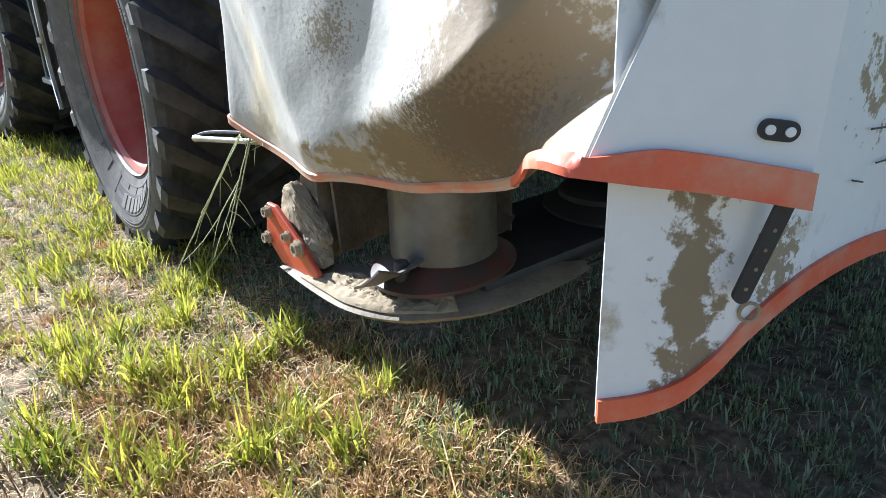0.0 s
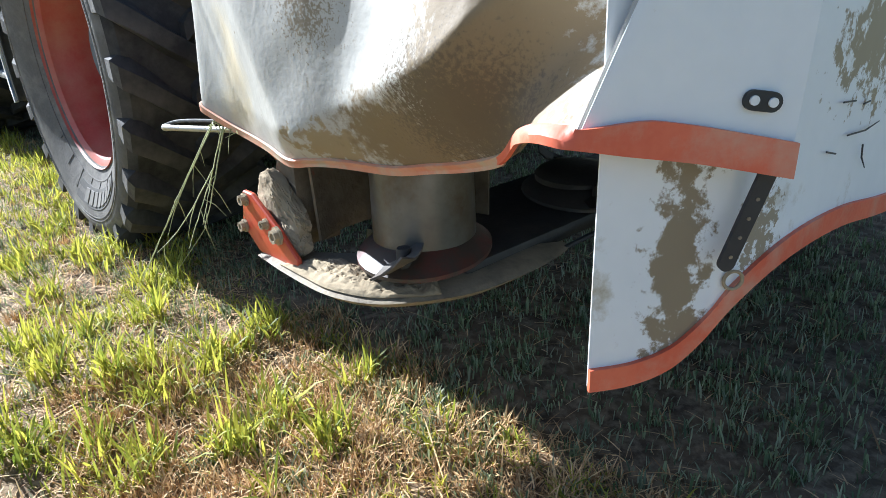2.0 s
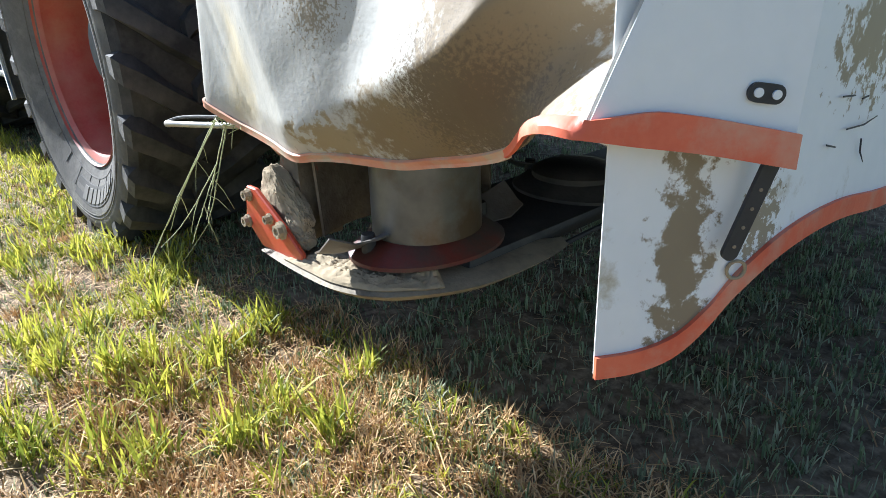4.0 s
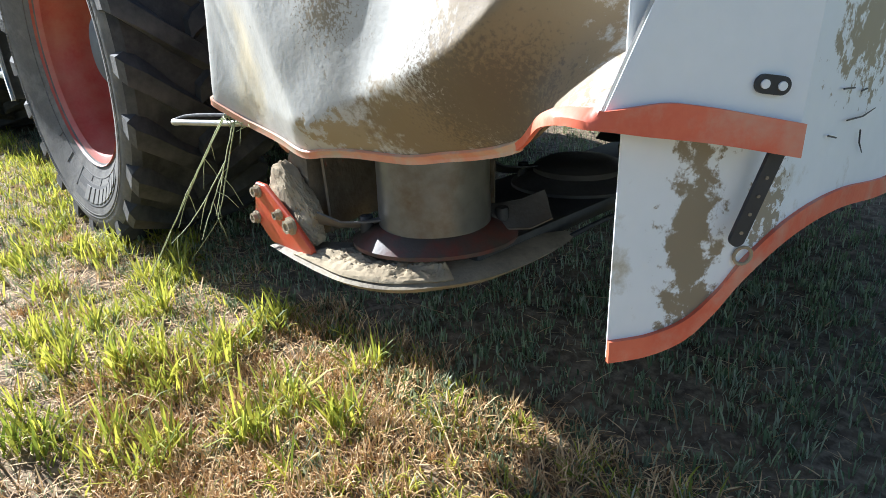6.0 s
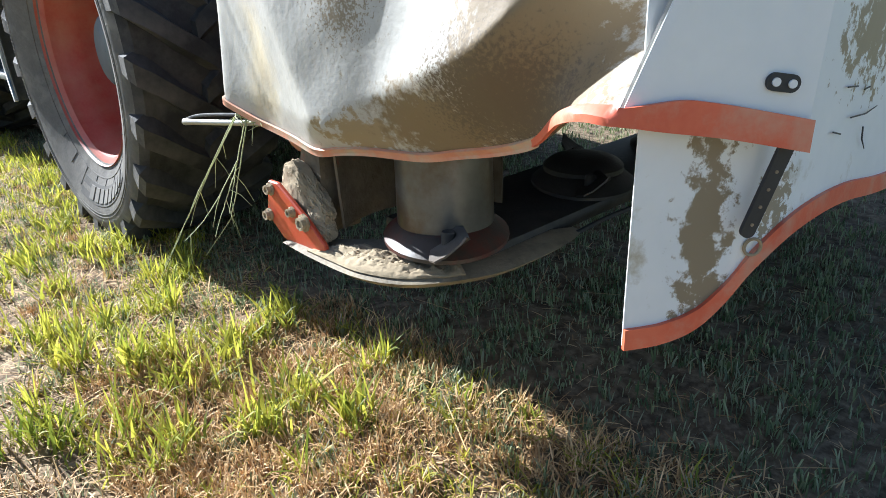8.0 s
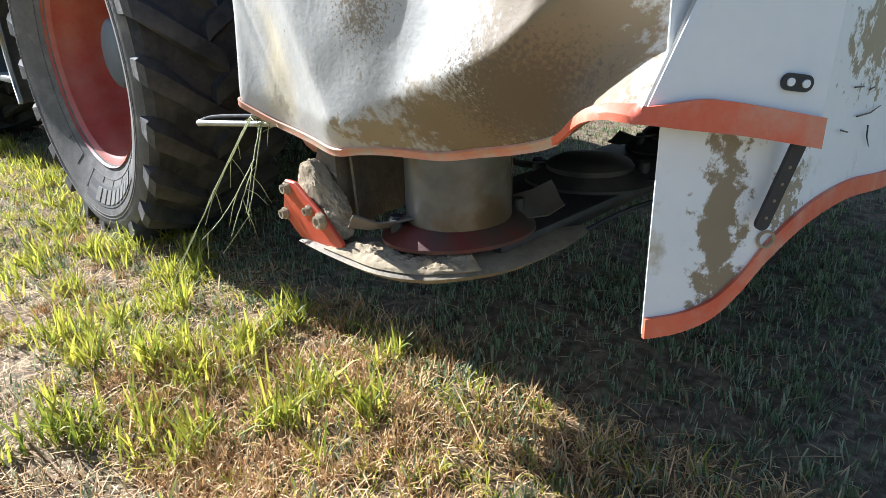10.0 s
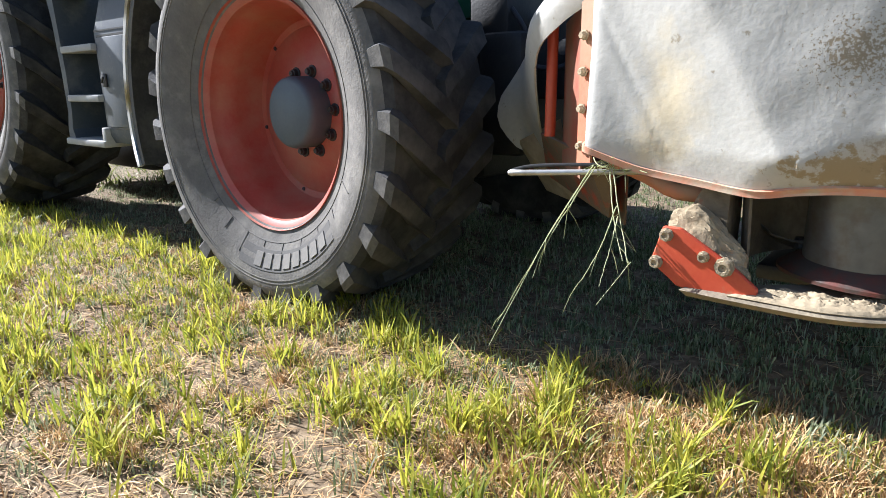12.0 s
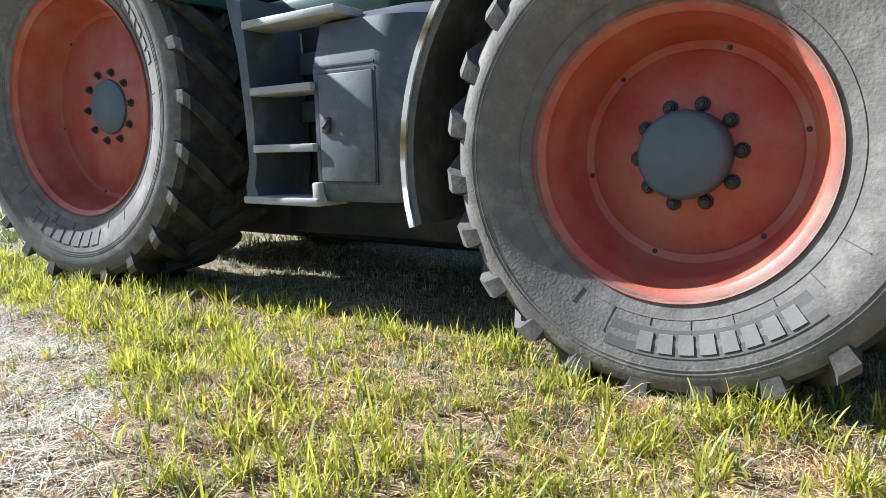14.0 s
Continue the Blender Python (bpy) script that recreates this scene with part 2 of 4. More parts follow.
def tube(bm, pts, r, n=10, taper=None):
    pts = [Vector(p) for p in pts]
    rings = []
    for i, p in enumerate(pts):
        d = (pts[min(i + 1, len(pts) - 1)] - pts[max(i - 1, 0)]).normalized()
        u = d.orthogonal().normalized() if i == 0 else (u - d * u.dot(d)).normalized()
        w = d.cross(u)
        rr = r if taper is None else r * taper[i]
        rings.append([bm.verts.new(p + rr * (math.cos(2 * math.pi * k / n) * u + math.sin(2 * math.pi * k / n) * w)) for k in range(n)])
    for A, B in zip(rings, rings[1:]):
        for k in range(n):
            bm.faces.new((A[k], A[(k + 1) % n], B[(k + 1) % n], B[k]))
    bm.faces.new(rings[0][::-1])
    bm.faces.new(rings[-1])
    return bm


def sheet(bm, rows, thick):
    """A grid of points (rows of equal length) as a sheet of that thickness."""
    g = [[bm.verts.new(p) for p in row] for row in rows]
    for a, b in zip(g, g[1:]):
        for i in range(len(a) - 1):
            bm.faces.new((a[i], a[i + 1], b[i + 1], b[i]))
    bmesh.ops.recalc_face_normals(bm, faces=bm.faces)
    bm.normal_update()
    h = [[bm.verts.new(v.co - v.normal * thick) for v in row] for row in g]
    for a, b in zip(h, h[1:]):
        for i in range(len(a) - 1):
            bm.faces.new((b[i], b[i + 1], a[i + 1], a[i]))
    rim = [(g[0], h[0]), (g[-1], h[-1])] + [([r[k] for r in g], [r[k] for r in h]) for k in (0, -1)]
    for r, q in rim:
        for i in range(len(r) - 1):
            bm.faces.new((r[i], r[i + 1], q[i + 1], q[i]))
    bmesh.ops.recalc_face_normals(bm, faces=bm.faces)
    return bm


def prism(bm, outline, depth, m=None):
    """An outline in x, z drawn out along y."""
    a = [bm.verts.new((x, 0, z)) for x, z in outline]
    b = [bm.verts.new((x, depth, z)) for x, z in outline]
    bm.faces.new(a)
    bm.faces.new(b[::-1])
    for i in range(len(a)):
        j = (i + 1) % len(a)
        bm.faces.new((a[i], b[i], b[j], a[j]))
    if m:
        bmesh.ops.transform(bm, matrix=m, verts=a + b)
    return bm


def spline(pts, n):
    """Points at even steps along a smooth line through the given ones."""
    pts = [Vector(p) for p in pts]
    out = []
    k = len(pts) - 1
    for i in range(n):
        u = i * k / (n - 1)
        j = min(int(u), k - 1)
        f = u - j
        p0, p1, p2, p3 = pts[max(j - 1, 0)], pts[j], pts[j + 1], pts[min(j + 2, k)]
        out.append(0.5 * ((2 * p1) + (p2 - p0) * f + (2 * p0 - 5 * p1 + 4 * p2 - p3) * f * f + (3 * p1 - p0 - 3 * p2 + p3) * f ** 3))
    return out


# ---- ground ----
def gz(x, y):
    """Height of the uneven field."""
    return 0.012 * np.sin(3.1 * x + 1.3) * np.sin(2.7 * y + 0.4) + 0.008 * np.sin(7.3 * x + 2.1 * y) + 0.006 * np.sin(11 * y - 4 * x)


def make_ground():
    def steps(lo, hi, fine):
        mid = list(np.arange(lo, hi + 1e-6, fine))
        out = []
        d, p = fine, 0.0
        while p < 1500:
            d *= 1.35
            p += d
            out.append(p)
        return [lo - q for q in out[::-1]] + mid + [hi + q for q in out]
    xs, ys = np.array(steps(-5, 5, 0.07)), np.array(steps(-3, 4, 0.07))
    X, Y = np.meshgrid(xs, ys)
    near = np.exp(-np.maximum(np.hypot(X, Y) - 8, 0) / 3)
    Z = gz(X, Y) * near
    rng = np.random.default_rng(3)
    Z += rng.normal(0, 0.004, Z.shape) * near - 0.004
    nx, ny = len(xs), len(ys)
    idx = np.arange(nx * ny).reshape(ny, nx)
    f = np.stack([idx[:-1, :-1], idx[:-1, 1:], idx[1:, 1:], idx[1:, :-1]], -1).reshape(-1, 4)
    me = bpy.data.meshes.new("ground")
    me.from_pydata(np.stack([X, Y, Z], -1).reshape(-1, 3).tolist(), [], f.tolist())
    me.materials.append(SOIL)
    me.shade_smooth()
    return tagged(new("ground", me), "mown meadow soil with dry thatch between the stubble", "ground", kind="structure")


make_ground()


# ---- wheels ----
WALL = [(0.05, 0.352), (0.075, 0.366), (0.12, 0.376), (0.20, 0.400), (0.30, 0.434), (0.40, 0.466), (0.50, 0.490), (0.60, 0.503), (0.68, 0.507), (0.75, 0.497), (0.82, 0.475), (0.88, 0.425)]


def wall_y(r, R, W, rb):
    """How far the sidewall stands out at a radius."""
    return W * float(np.interp((r - rb) / (R - rb), [q[0] for q in WALL], [q[1] for q in WALL]))


def tyre_mesh(R, W, rb, n, hub_z):
    """An agricultural tyre about the y axis: carcass and curved lugs, flattened where it stands."""
    bm = bmesh.new()
    h = W / 2
    half = [(rb + k * (R - rb), y * W) for k, y in WALL]
    half += [(0.945 * R, 0.34 * W), (0.955 * R, 0.15 * W)]
    prof = [(r, -y) for r, y in half] + [(r, y) for r, y in half[::-1]]
    revolve(bm, prof, 96, closed=True)
    for v in bm.verts:
        if v.co.z < -hub_z + 0.004:
            v.co.y *= 1 + 0.6 * (-hub_z - v.co.z)
            v.co.z = -hub_z + 0.004
    return bm


def lug_mesh(R, W, rb):
    """One curved lug of the outer half of the tread, from the sidewall to past the middle."""
    bm = bmesh.new()
    st = [((0.66, 0.480), (0.66, 0.490), 0.0, 0.55), ((0.76, 0.455), (0.78, 0.500), 0.004, 0.8), ((0.85, 0.42), (0.92, 0.507), 0.015, 0.95), ((0.88, 0.38), (0.985, 0.478), 0.04, 1.0),
          ((0.88, 0.30), (1.0, 0.36), 0.09, 1.0), ((0.88, 0.17), (1.01, 0.18), 0.18, 0.95), ((0.88, 0.0), (1.015, -0.02), 0.27, 0.9), ((0.88, -0.06), (1.005, -0.055), 0.30, 0.8)]
    rows = []
    for (kb, yb), (kt, yt), off, wd in st:
        w = 0.036 * wd
        row = []
        for kk, yy, ww in ((kb, yb, w * 1.5), (kt, yt, w), (kt, yt, -w), (kb, yb, -w * 1.5)):
            r = rb + kk * (R - rb)
            a = -off + ww / r
            row.append(bm.verts.new((r * math.cos(a), -yy * W, r * math.sin(a))))
        rows.append(row)
    for p, q in zip(rows, rows[1:]):
        for k in range(3):
            bm.faces.new((p[k], p[k + 1], q[k + 1], q[k]))
    bm.faces.new(rows[0])
    bm.faces.new(rows[-1][::-1])
    es = [e for e in bm.edges if len(e.link_faces) == 2 and e.calc_face_angle(0) > 0.7]
    bmesh.ops.bevel(bm, geom=es, offset=0.005, segments=1, affect="EDGES")
    return bm


def arc_block(bm, r0, r1, a0, a1, y0, y1, n=4, y2=None):
    """A curved block on a sidewall, between two radii and two angles in degrees."""
    rows = []
    for i in range(n + 1):
        a = radians(a0 + (a1 - a0) * i / n)
        rows.append([bm.verts.new((r * math.cos(a), y, r * math.sin(a))) for r, y in ((r0, y0), (r0, y1), (r1, y1 if y2 is None else y2), (r1, y0))])
    for p, q in zip(rows, rows[1:]):
        for k in range(4):
            bm.faces.new((p[k], p[(k + 1) % 4], q[(k + 1) % 4], q[k]))
    bm.faces.new(rows[0])
    bm.faces.new(rows[-1][::-1])
    return bm


def wheel(tractor, name, at, R, W, rb, dish, cap_r, cap_y, n_lugs, nuts, nut_r, face):
    """A wheel: the rim mesh carries tyre, hub cap and nuts. dish: how far the disc lies behind the rim's edge."""
    e = -0.378 * W
    d = e + dish
    bm = bmesh.new()
    prof = [(rb + 0.028, e - 0.002), (rb + 0.030, e + 0.010), (rb + 0.012, e + 0.016), (rb - 0.006, e + 0.03), (rb - 0.012, e + 0.07), (rb - 0.03, e + 0.10), (rb - 0.034, e + 0.6 * dish),
            (rb - 0.05, d - 0.03), (rb - 0.062, d), (rb - 0.09, d + 0.004), (rb - 0.10, d - 0.004), (nut_r + 0.06, d - 0.012), (nut_r + 0.03, d - 0.03), (0.001, d - 0.03),
            (0.001, d + 0.02), (rb - 0.05, d + 0.03), (rb - 0.01, d + 0.06), (rb - 0.01, -e - 0.03), (rb + 0.028, -e), (rb + 0.024, -e - 0.012), (rb + 0.0, -e - 0.04), (rb + 0.0, e + 0.05), (rb + 0.02, e + 0.022)]
    revolve(bm, prof, 96, closed=True)
    rim = part(name, bm, RED, tractor, "dusty red steel rim with a deep dished centre", at=at)
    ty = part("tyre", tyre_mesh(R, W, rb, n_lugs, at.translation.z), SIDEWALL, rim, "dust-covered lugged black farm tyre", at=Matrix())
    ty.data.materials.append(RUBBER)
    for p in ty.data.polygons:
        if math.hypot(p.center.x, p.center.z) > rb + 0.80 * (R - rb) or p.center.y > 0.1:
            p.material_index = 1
    lug = None
    for side in (0, 1):
        turn = pose(0, 0, 0) if side == 0 else Matrix.Diagonal((1, -1, 1, 1))
        bm = lug_mesh(R, W, rb)
        if side:
            bmesh.ops.transform(bm, matrix=turn, verts=bm.verts)
        for k in range(n_lugs):
            a = 360 / n_lugs * (k + 0.5 * side)
            if k == 0:
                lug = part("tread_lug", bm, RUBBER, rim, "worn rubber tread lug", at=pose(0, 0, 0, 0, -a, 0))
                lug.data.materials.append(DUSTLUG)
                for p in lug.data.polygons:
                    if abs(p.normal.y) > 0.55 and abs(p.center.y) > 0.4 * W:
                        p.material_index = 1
            else:
                same_part(lug, rim, pose(0, 0, 0, 0, -a, 0))
    bm = bmesh.new()
    revolve(bm, [(0.001, cap_y), (cap_r * 0.86, cap_y + 0.002), (cap_r * 0.96, cap_y + 0.012), (cap_r, cap_y + 0.03), (cap_r, d), (0.001, d)], 48)
    part("hub_cap", bm, HUBGREY, rim, "round grey painted hub cover", at=Matrix())
    bm = bmesh.new()
    revolve(bm, [(0.001, -0.032), (0.010, -0.032), (0.012, -0.022), (0.017, -0.022), (0.019, -0.006), (0.026, -0.004), (0.026, 0.002), (0.001, 0.002)], 12)
    nut = None
    for k in range(nuts):
        a = radians(4 + 360 / nuts * k)
        m = pose(nut_r * math.cos(a), d - 0.03, nut_r * math.sin(a))
        nut = part("wheel_nut", bm, BLACK, rim, "dark wheel nut on its stud", at=m) if k == 0 else same_part(nut, rim, m)
    hole = bmesh.new()
    revolve(hole, [(0.001, -0.001), (0.008, -0.001), (0.009, 0.003), (0.001, 0.003)], 10)
    first = None
    for k in range(6):
        a = radians(12 + 60 * k)
        m = pose((rb - 0.078) * math.cos(a), d - 0.002, (rb - 0.078) * math.sin(a))
        first = part("rim_bore", hole, BLACKRUB, rim, "small dark bore in the rim", at=m) if k == 0 else same_part(first, rim, m)
    return rim


def sidewall_lettering(rim, R, W, rb, r0, r1, a0, a1, n, band, letter):
    def raised(bm, p, q, b0, b1, h, k):
        arc_block(bm, p, q, b0, b1, -wall_y(p, R, W, rb) + 0.03, -wall_y(p, R, W, rb) - h, k, -wall_y(q, R, W, rb) - h)
    if band:
        bm = bmesh.new()
        raised(bm, r0 - 0.013, r1 + 0.013, a0 - 9, a1 + 4, 0.0025, 24)
        part("marking_band", bm, band, rim, "dark moulded band on the sidewall", at=Matrix())
    step = (a1 - a0) / n
    for k in range(n):
        bm = bmesh.new()
        raised(bm, r0, r1, a0 + k * step + 0.14 * step, a0 + (k + 1) * step - 0.14 * step, 0.0055, 4)
        part("marking_bar", bm, letter, rim, "raised bar of worn lettering", at=Matrix())
    for rr in (r0 - 0.045, r1 + 0.045, r1 + 0.058):
        bm = bmesh.new()
        raised(bm, rr, rr + 0.003, 0, 359.9, 0.0025, 96)
        part("sidewall_ridge", bm, SIDEWALL, rim, "thin moulded ridge", at=Matrix())
    for k in range(9):
        bm = bmesh.new()
        aa = a0 - 38 + k * 13.7
        raised(bm, r0 - 0.045, r0 - 0.02 + 0.03 * (k % 3), aa, aa + 0.35, 0.003, 1)
        part("sidewall_rib", bm, DARKBAND, rim, "short moulded rib", at=Matrix())


# ---- tractor ----
def make_tractor():
    t = thing("tractor", (0, 0, 0), "green farm tractor with dusty red wheels parked on the meadow", "tractor")
    FW, RW = (0, -0.022, 0.745), (-3.46, -0.06, 1.08)
    f = wheel(t, "front_wheel", pose(*FW), 0.79, 0.54, 0.432, 0.256, 0.145, -0.085, 23, 10, 0.1675, True)
    sidewall_lettering(f, 0.79, 0.54, 0.432, 0.55, 0.605, 263, 313, 8, DARKBAND, LETTER)
    r = wheel(t, "rear_wheel", pose(*RW, 0, 0, 6.5), 1.085, 0.70, 0.632, 0.26, 0.17, -0.06, 24, 10, 0.21, True)
    sidewall_lettering(r, 1.085, 0.70, 0.632, 0.75, 0.83, 232, 285, 8, None, SIDEWALL)
    sidewall_lettering(r, 1.085, 0.70, 0.632, 0.76, 0.82, 372, 400, 5, None, SIDEWALL)
    for src, x, z in ((f, 0, 0.745), (r, -3.46, 1.08)):
        o = copy_thing(src, pose(x, 1.95, z, 0, 0, 180))
        o["label"] = "dusty red rim of the wheel on the far side"
    # axles and chassis
    bm = bmesh.new()
    box(bm, (-0.14, 0.05, 0.62), (0.14, 1.85, 0.86), 0.03)
    part("front_axle", bm, BLACK, t, "dark cast front axle")
    bm = bmesh.new()
    box(bm, (-3.6, 0.15, 0.9), (-3.2, 1.8, 1.24), 0.05)
    part("rear_axle", bm, BLACK, t, "dark cast rear axle")
    bm = bmesh.new()
    box(bm, (-3.6, 0.62, 0.42), (0.45, 1.28, 1.12), 0.04)
    # low dark box added to hide the far wheel in place of deep shade
    box(bm, (-2.9, 0.58, 0.27), (-0.35, 1.32, 0.5), 0.03)
    part("chassis", bm, BLACK, t, "dark cast engine and gearbox block with a low box added for darkness")
    bm = bmesh.new()
    rows = []
    for x, w, zt in ((-1.5, 0.46, 1.95), (-0.8, 0.46, 1.93), (0.0, 0.44, 1.86), (0.40, 0.40, 1.74), (0.52, 0.34, 1.55), (0.55, 0.30, 1.3)):
        rows.append([Vector((x, 0.95 + s * w, z)) for s, z in ((-1, 1.12), (-1.0, 1.5), (-0.92, zt - 0.1), (-0.6, zt), (0, zt + 0.03), (0.6, zt), (0.92, zt - 0.1), (1, 1.5), (1, 1.12))])
    sheet(bm, rows, 0.01)
    part("hood", bm, HOODGREEN, t, "dark green engine hood")
    bm = bmesh.new()
    box(bm, (0.50, 0.62, 1.12), (0.56, 1.28, 1.50), 0.015)
    part("grille", bm, BLACK, t, "black front grille")
    bm = bmesh.new()
    box(bm, (-3.0, 0.22, 1.42), (-1.45, 1.68, 1.60), 0.04)
    part("cab_floor", bm, HOODGREEN, t, "dark green cab base panel")
    bm = bmesh.new()
    box(bm, (-2.95, 0.26, 1.6), (-1.5, 1.64, 2.75), 0.06)
    part("cab_glass", bm, GLASS, t, "dark tinted cab glazing")
    bm = bmesh.new()
    box(bm, (-3.05, 0.2, 2.75), (-1.4, 1.7, 2.95), 0.08)
    part("cab_roof", bm, HOODGREEN, t, "cab roof")
    # rear fender, out of view; its width and low start are set to shade the locker
    bm = bmesh.new()
    rows = []
    for i in range(15):
        a = radians(24 + 9.0 * i)
        rows.append([Vector((RW[0] + 1.14 * math.cos(a), y, RW[2] + 1.14 * math.sin(a))) for y in (-0.44, -0.2, 0.1, 0.50)])
    sheet(bm, rows, 0.012)
    part("rear_fender", bm, HOODGREEN, t, "unseen rear wheel fender, widened to shade the locker")
    # front mudguard hugging the back of the front wheel
    bm = bmesh.new()
    rows = []
    for i in range(25):
        a = radians(78 + (195 - 78) * i / 24)
        row = []
        # inner edge carried out to 0.40 to block a stray sun patch under the mower
        for rr, y in ((0.935, -0.288), (0.955, -0.292), (0.972, -0.288), (0.978, -0.265), (0.985, -0.1), (0.987, 0.05), (0.985, 0.33), (0.975, 0.40), (0.95, 0.405)):
            row.append(Vector((FW[0] + rr * math.cos(a), y, 0.74 + rr * math.sin(a))))
        rows.append(row)
    sheet(bm, rows, 0.006)
    g = part("front_mudguard", bm, FENDER, t, "black plastic mudguard curving behind the front wheel")
    bm = bmesh.new()
    for i in range(24):
        a0, a1 = (math.degrees(radians(78 + (195.2 - 78) * k / 24)) for k in (i, i + 1))
        arc_block(bm, 0.966, 0.990, a0, a1, -0.300, -0.282, 1)
    bmesh.ops.remove_doubles(bm, verts=bm.verts, dist=1e-4)
    bmesh.ops.translate(bm, verts=bm.verts, vec=(0, 0, 0.74))
    part("edge_lip", bm, LIPGREY, g, "pale scuffed edge of the mudguard")
    bm = bmesh.new()
    tube(bm, [(-0.55, 0.75, 0.9), (-0.7, 0.4, 1.2), (-0.72, 0.1, 1.40)], 0.022)
    tube(bm, [(-0.72, 0.12, 1.40), (-0.98, 0.12, 0.85)], 0.02)
    part("guard_stay", bm, BLACK, t, "steel stay of the mudguard")
    # locker and tank beside the steps
    Y = -0.14
    bm = bmesh.new()
    prof = [(0.555, Y + 0.02), (0.60, Y), (1.15, Y), (1.345, Y + 0.06), (1.42, Y + 0.25), (1.42, 0.75), (0.56, 0.75)]
    rows = []
    for x, k in ((-1.605, 0), (-1.26, 0), (-1.20, 0.012), (-1.12, 0.05), (-1.06, 0.12), (-1.04, 0.22)):
        rows.append([Vector((x, y + k, z)) for z, y in prof])
    sheet(bm, rows, 0.02)
    lk = part("locker", bm, BODYGREY, t, "grey plastic tool locker and tank housing")
    bm = bmesh.new()
    box(bm, (-1.572, Y - 0.009, 0.645), (-1.25, Y + 0.004, 1.118), 0.006)
    dr = part("locker_door", bm, BODYGREY, lk, "flat grey locker door with a dark gap round it")
    bm = bmesh.new()
    for lo, hi in (((-1.582, 0.635), (-1.574, 1.128)), ((-1.248, 0.635), (-1.240, 1.128)), ((-1.574, 1.120), (-1.248, 1.130)), ((-1.574, 0.633), (-1.248, 0.643)), ((-1.60, 1.148), (-1.245, 1.156))):
        box(bm, (lo[0], Y - 0.003, lo[1]), (hi[0], Y + 0.003, hi[1]))
    part("door_gap", bm, BLACKRUB, lk, "dark seal line round the locker door")
    bm = bmesh.new()
    box(bm, (-1.55, Y - 0.02, 0.86), (-1.50, Y - 0.008, 0.93), 0.005)
    tube(bm, [(-1.535, Y - 0.018, 0.885), (-1.535, Y - 0.026, 0.885), (-1.50, Y - 0.03, 0.91)], 0.006, 8)
    part("latch", bm, BLACK, lk, "small black door latch")
    bm = bmesh.new()
    box(bm, (-1.62, 0.1, 0.60), (-1.05, 0.6, 0.62))
    box(bm, (-2.05, 0.22, 0.56), (-1.6, 0.26, 1.42))
    box(bm, (-2.04, 0.2, 0.56), (-1.6, 0.62, 0.60))
    part("step_back", bm, BLACK, t, "dark recess behind the steps")
    # low block invented on the far side, closing off bright ground under the tractor
    bm = bmesh.new()
    box(bm, (-4.3, 1.10, 0.13), (-0.60, 1.55, 1.35), 0.08)
    part("far_dark_block", bm, BLACK, t, "unseen dark block added on the far side to deepen shade")
    # steps
    bm = bmesh.new()
    out = [(-2.165, 1.52), (-2.10, 1.25), (-2.072, 0.95), (-2.066, 0.72), (-2.10, 0.62), (-2.10, 0.545), (-2.0, 0.545), (-2.035, 0.62), (-2.01, 0.72), (-2.012, 0.95), (-2.035, 1.25), (-2.06, 1.52)]
    prism(bm, out, 0.36, Matrix.Translation((0, Y - 0.02, 0)))
    part("ladder_side", bm, BODYGREY, t, "grey side cheek of the cab steps")
    for z, x0, x1 in ((1.385, -2.05, -1.43), (1.072, -2.02, -1.60), (0.800, -2.02, -1.60)):
        bm = bmesh.new()
        box(bm, (x0, Y - 0.03, z - 0.02), (x1, Y + 0.16, z + 0.018), 0.007)
        part("step", bm, STEPGREY, t, "dusty pale step tread")
    bm = bmesh.new()
    box(bm, (-2.10, Y - 0.045, 0.530), (-1.575, Y + 0.17, 0.568), 0.01)
    box(bm, (-1.62, Y - 0.03, 0.55), (-1.575, Y + 0.15, 0.64), 0.008)
    part("bottom_step", bm, STEPGREY, t, "dusty bottom step")
    for z in (0.98, 1.22):
        bm = bmesh.new()
        box(bm, (-2.0, 0.14, z - 0.05), (-1.62, 0.22, z + 0.06), 0.012)
        part("recess_box", bm, BODYGREY, t, "grey box behind the steps")
    # front linkage, hydraulics and hose
    for y in (0.55, 1.35):
        bm = bmesh.new()
        tube(bm, [(0.45, y, 0.62), (0.9, y, 0.60), (1.32, y, 0.72)], 0.045, 12)
        part("lower_link", bm, BLACK, t, "black front linkage arm")
    # made-up dark box covering bright ground where the underside should look shaded
    bm = bmesh.new()
    box(bm, (-4.3, 0.55, 0.24), (-2.6, 1.35, 0.62), 0.04)
    part("rear_dark_block", bm, BLACK, t, "dark block added under the rear to stand in for shade")
    bm = bmesh.new()
    tube(bm, [(0.5, 0.95, 1.12), (1.35, 0.95, 1.10)], 0.035, 12)
    part("top_link", bm, BLACK, t, "black top link")
    bm = bmesh.new()
    box(bm, (0.5, 0.5, 0.55), (0.72, 1.4, 1.05), 0.03)
    box(bm, (0.42, 0.55, 1.02), (0.62, 0.85, 1.28), 0.02)
    part("linkage_block", bm, BLACK, t, "black front linkage block")
    bm = bmesh.new()
    tube(bm, spline([(0.45, 1.0, 1.32), (0.62, 0.95, 1.235), (0.74, 0.9, 1.225), (0.92, 0.82, 1.28), (1.05, 0.75, 1.42), (1.3, 0.8, 1.5)], 20), 0.014, 8)
    part("hydraulic_hose", bm, BLACKRUB, t, "black hydraulic hose")
    bm = bmesh.new()
    tube(bm, [(0.50, 0.98, 1.225), (0.64, 0.94, 1.225)], 0.02, 10)
    part("hose_coupling", bm, STEEL, t, "bright hose coupling")
    bm = bmesh.new()
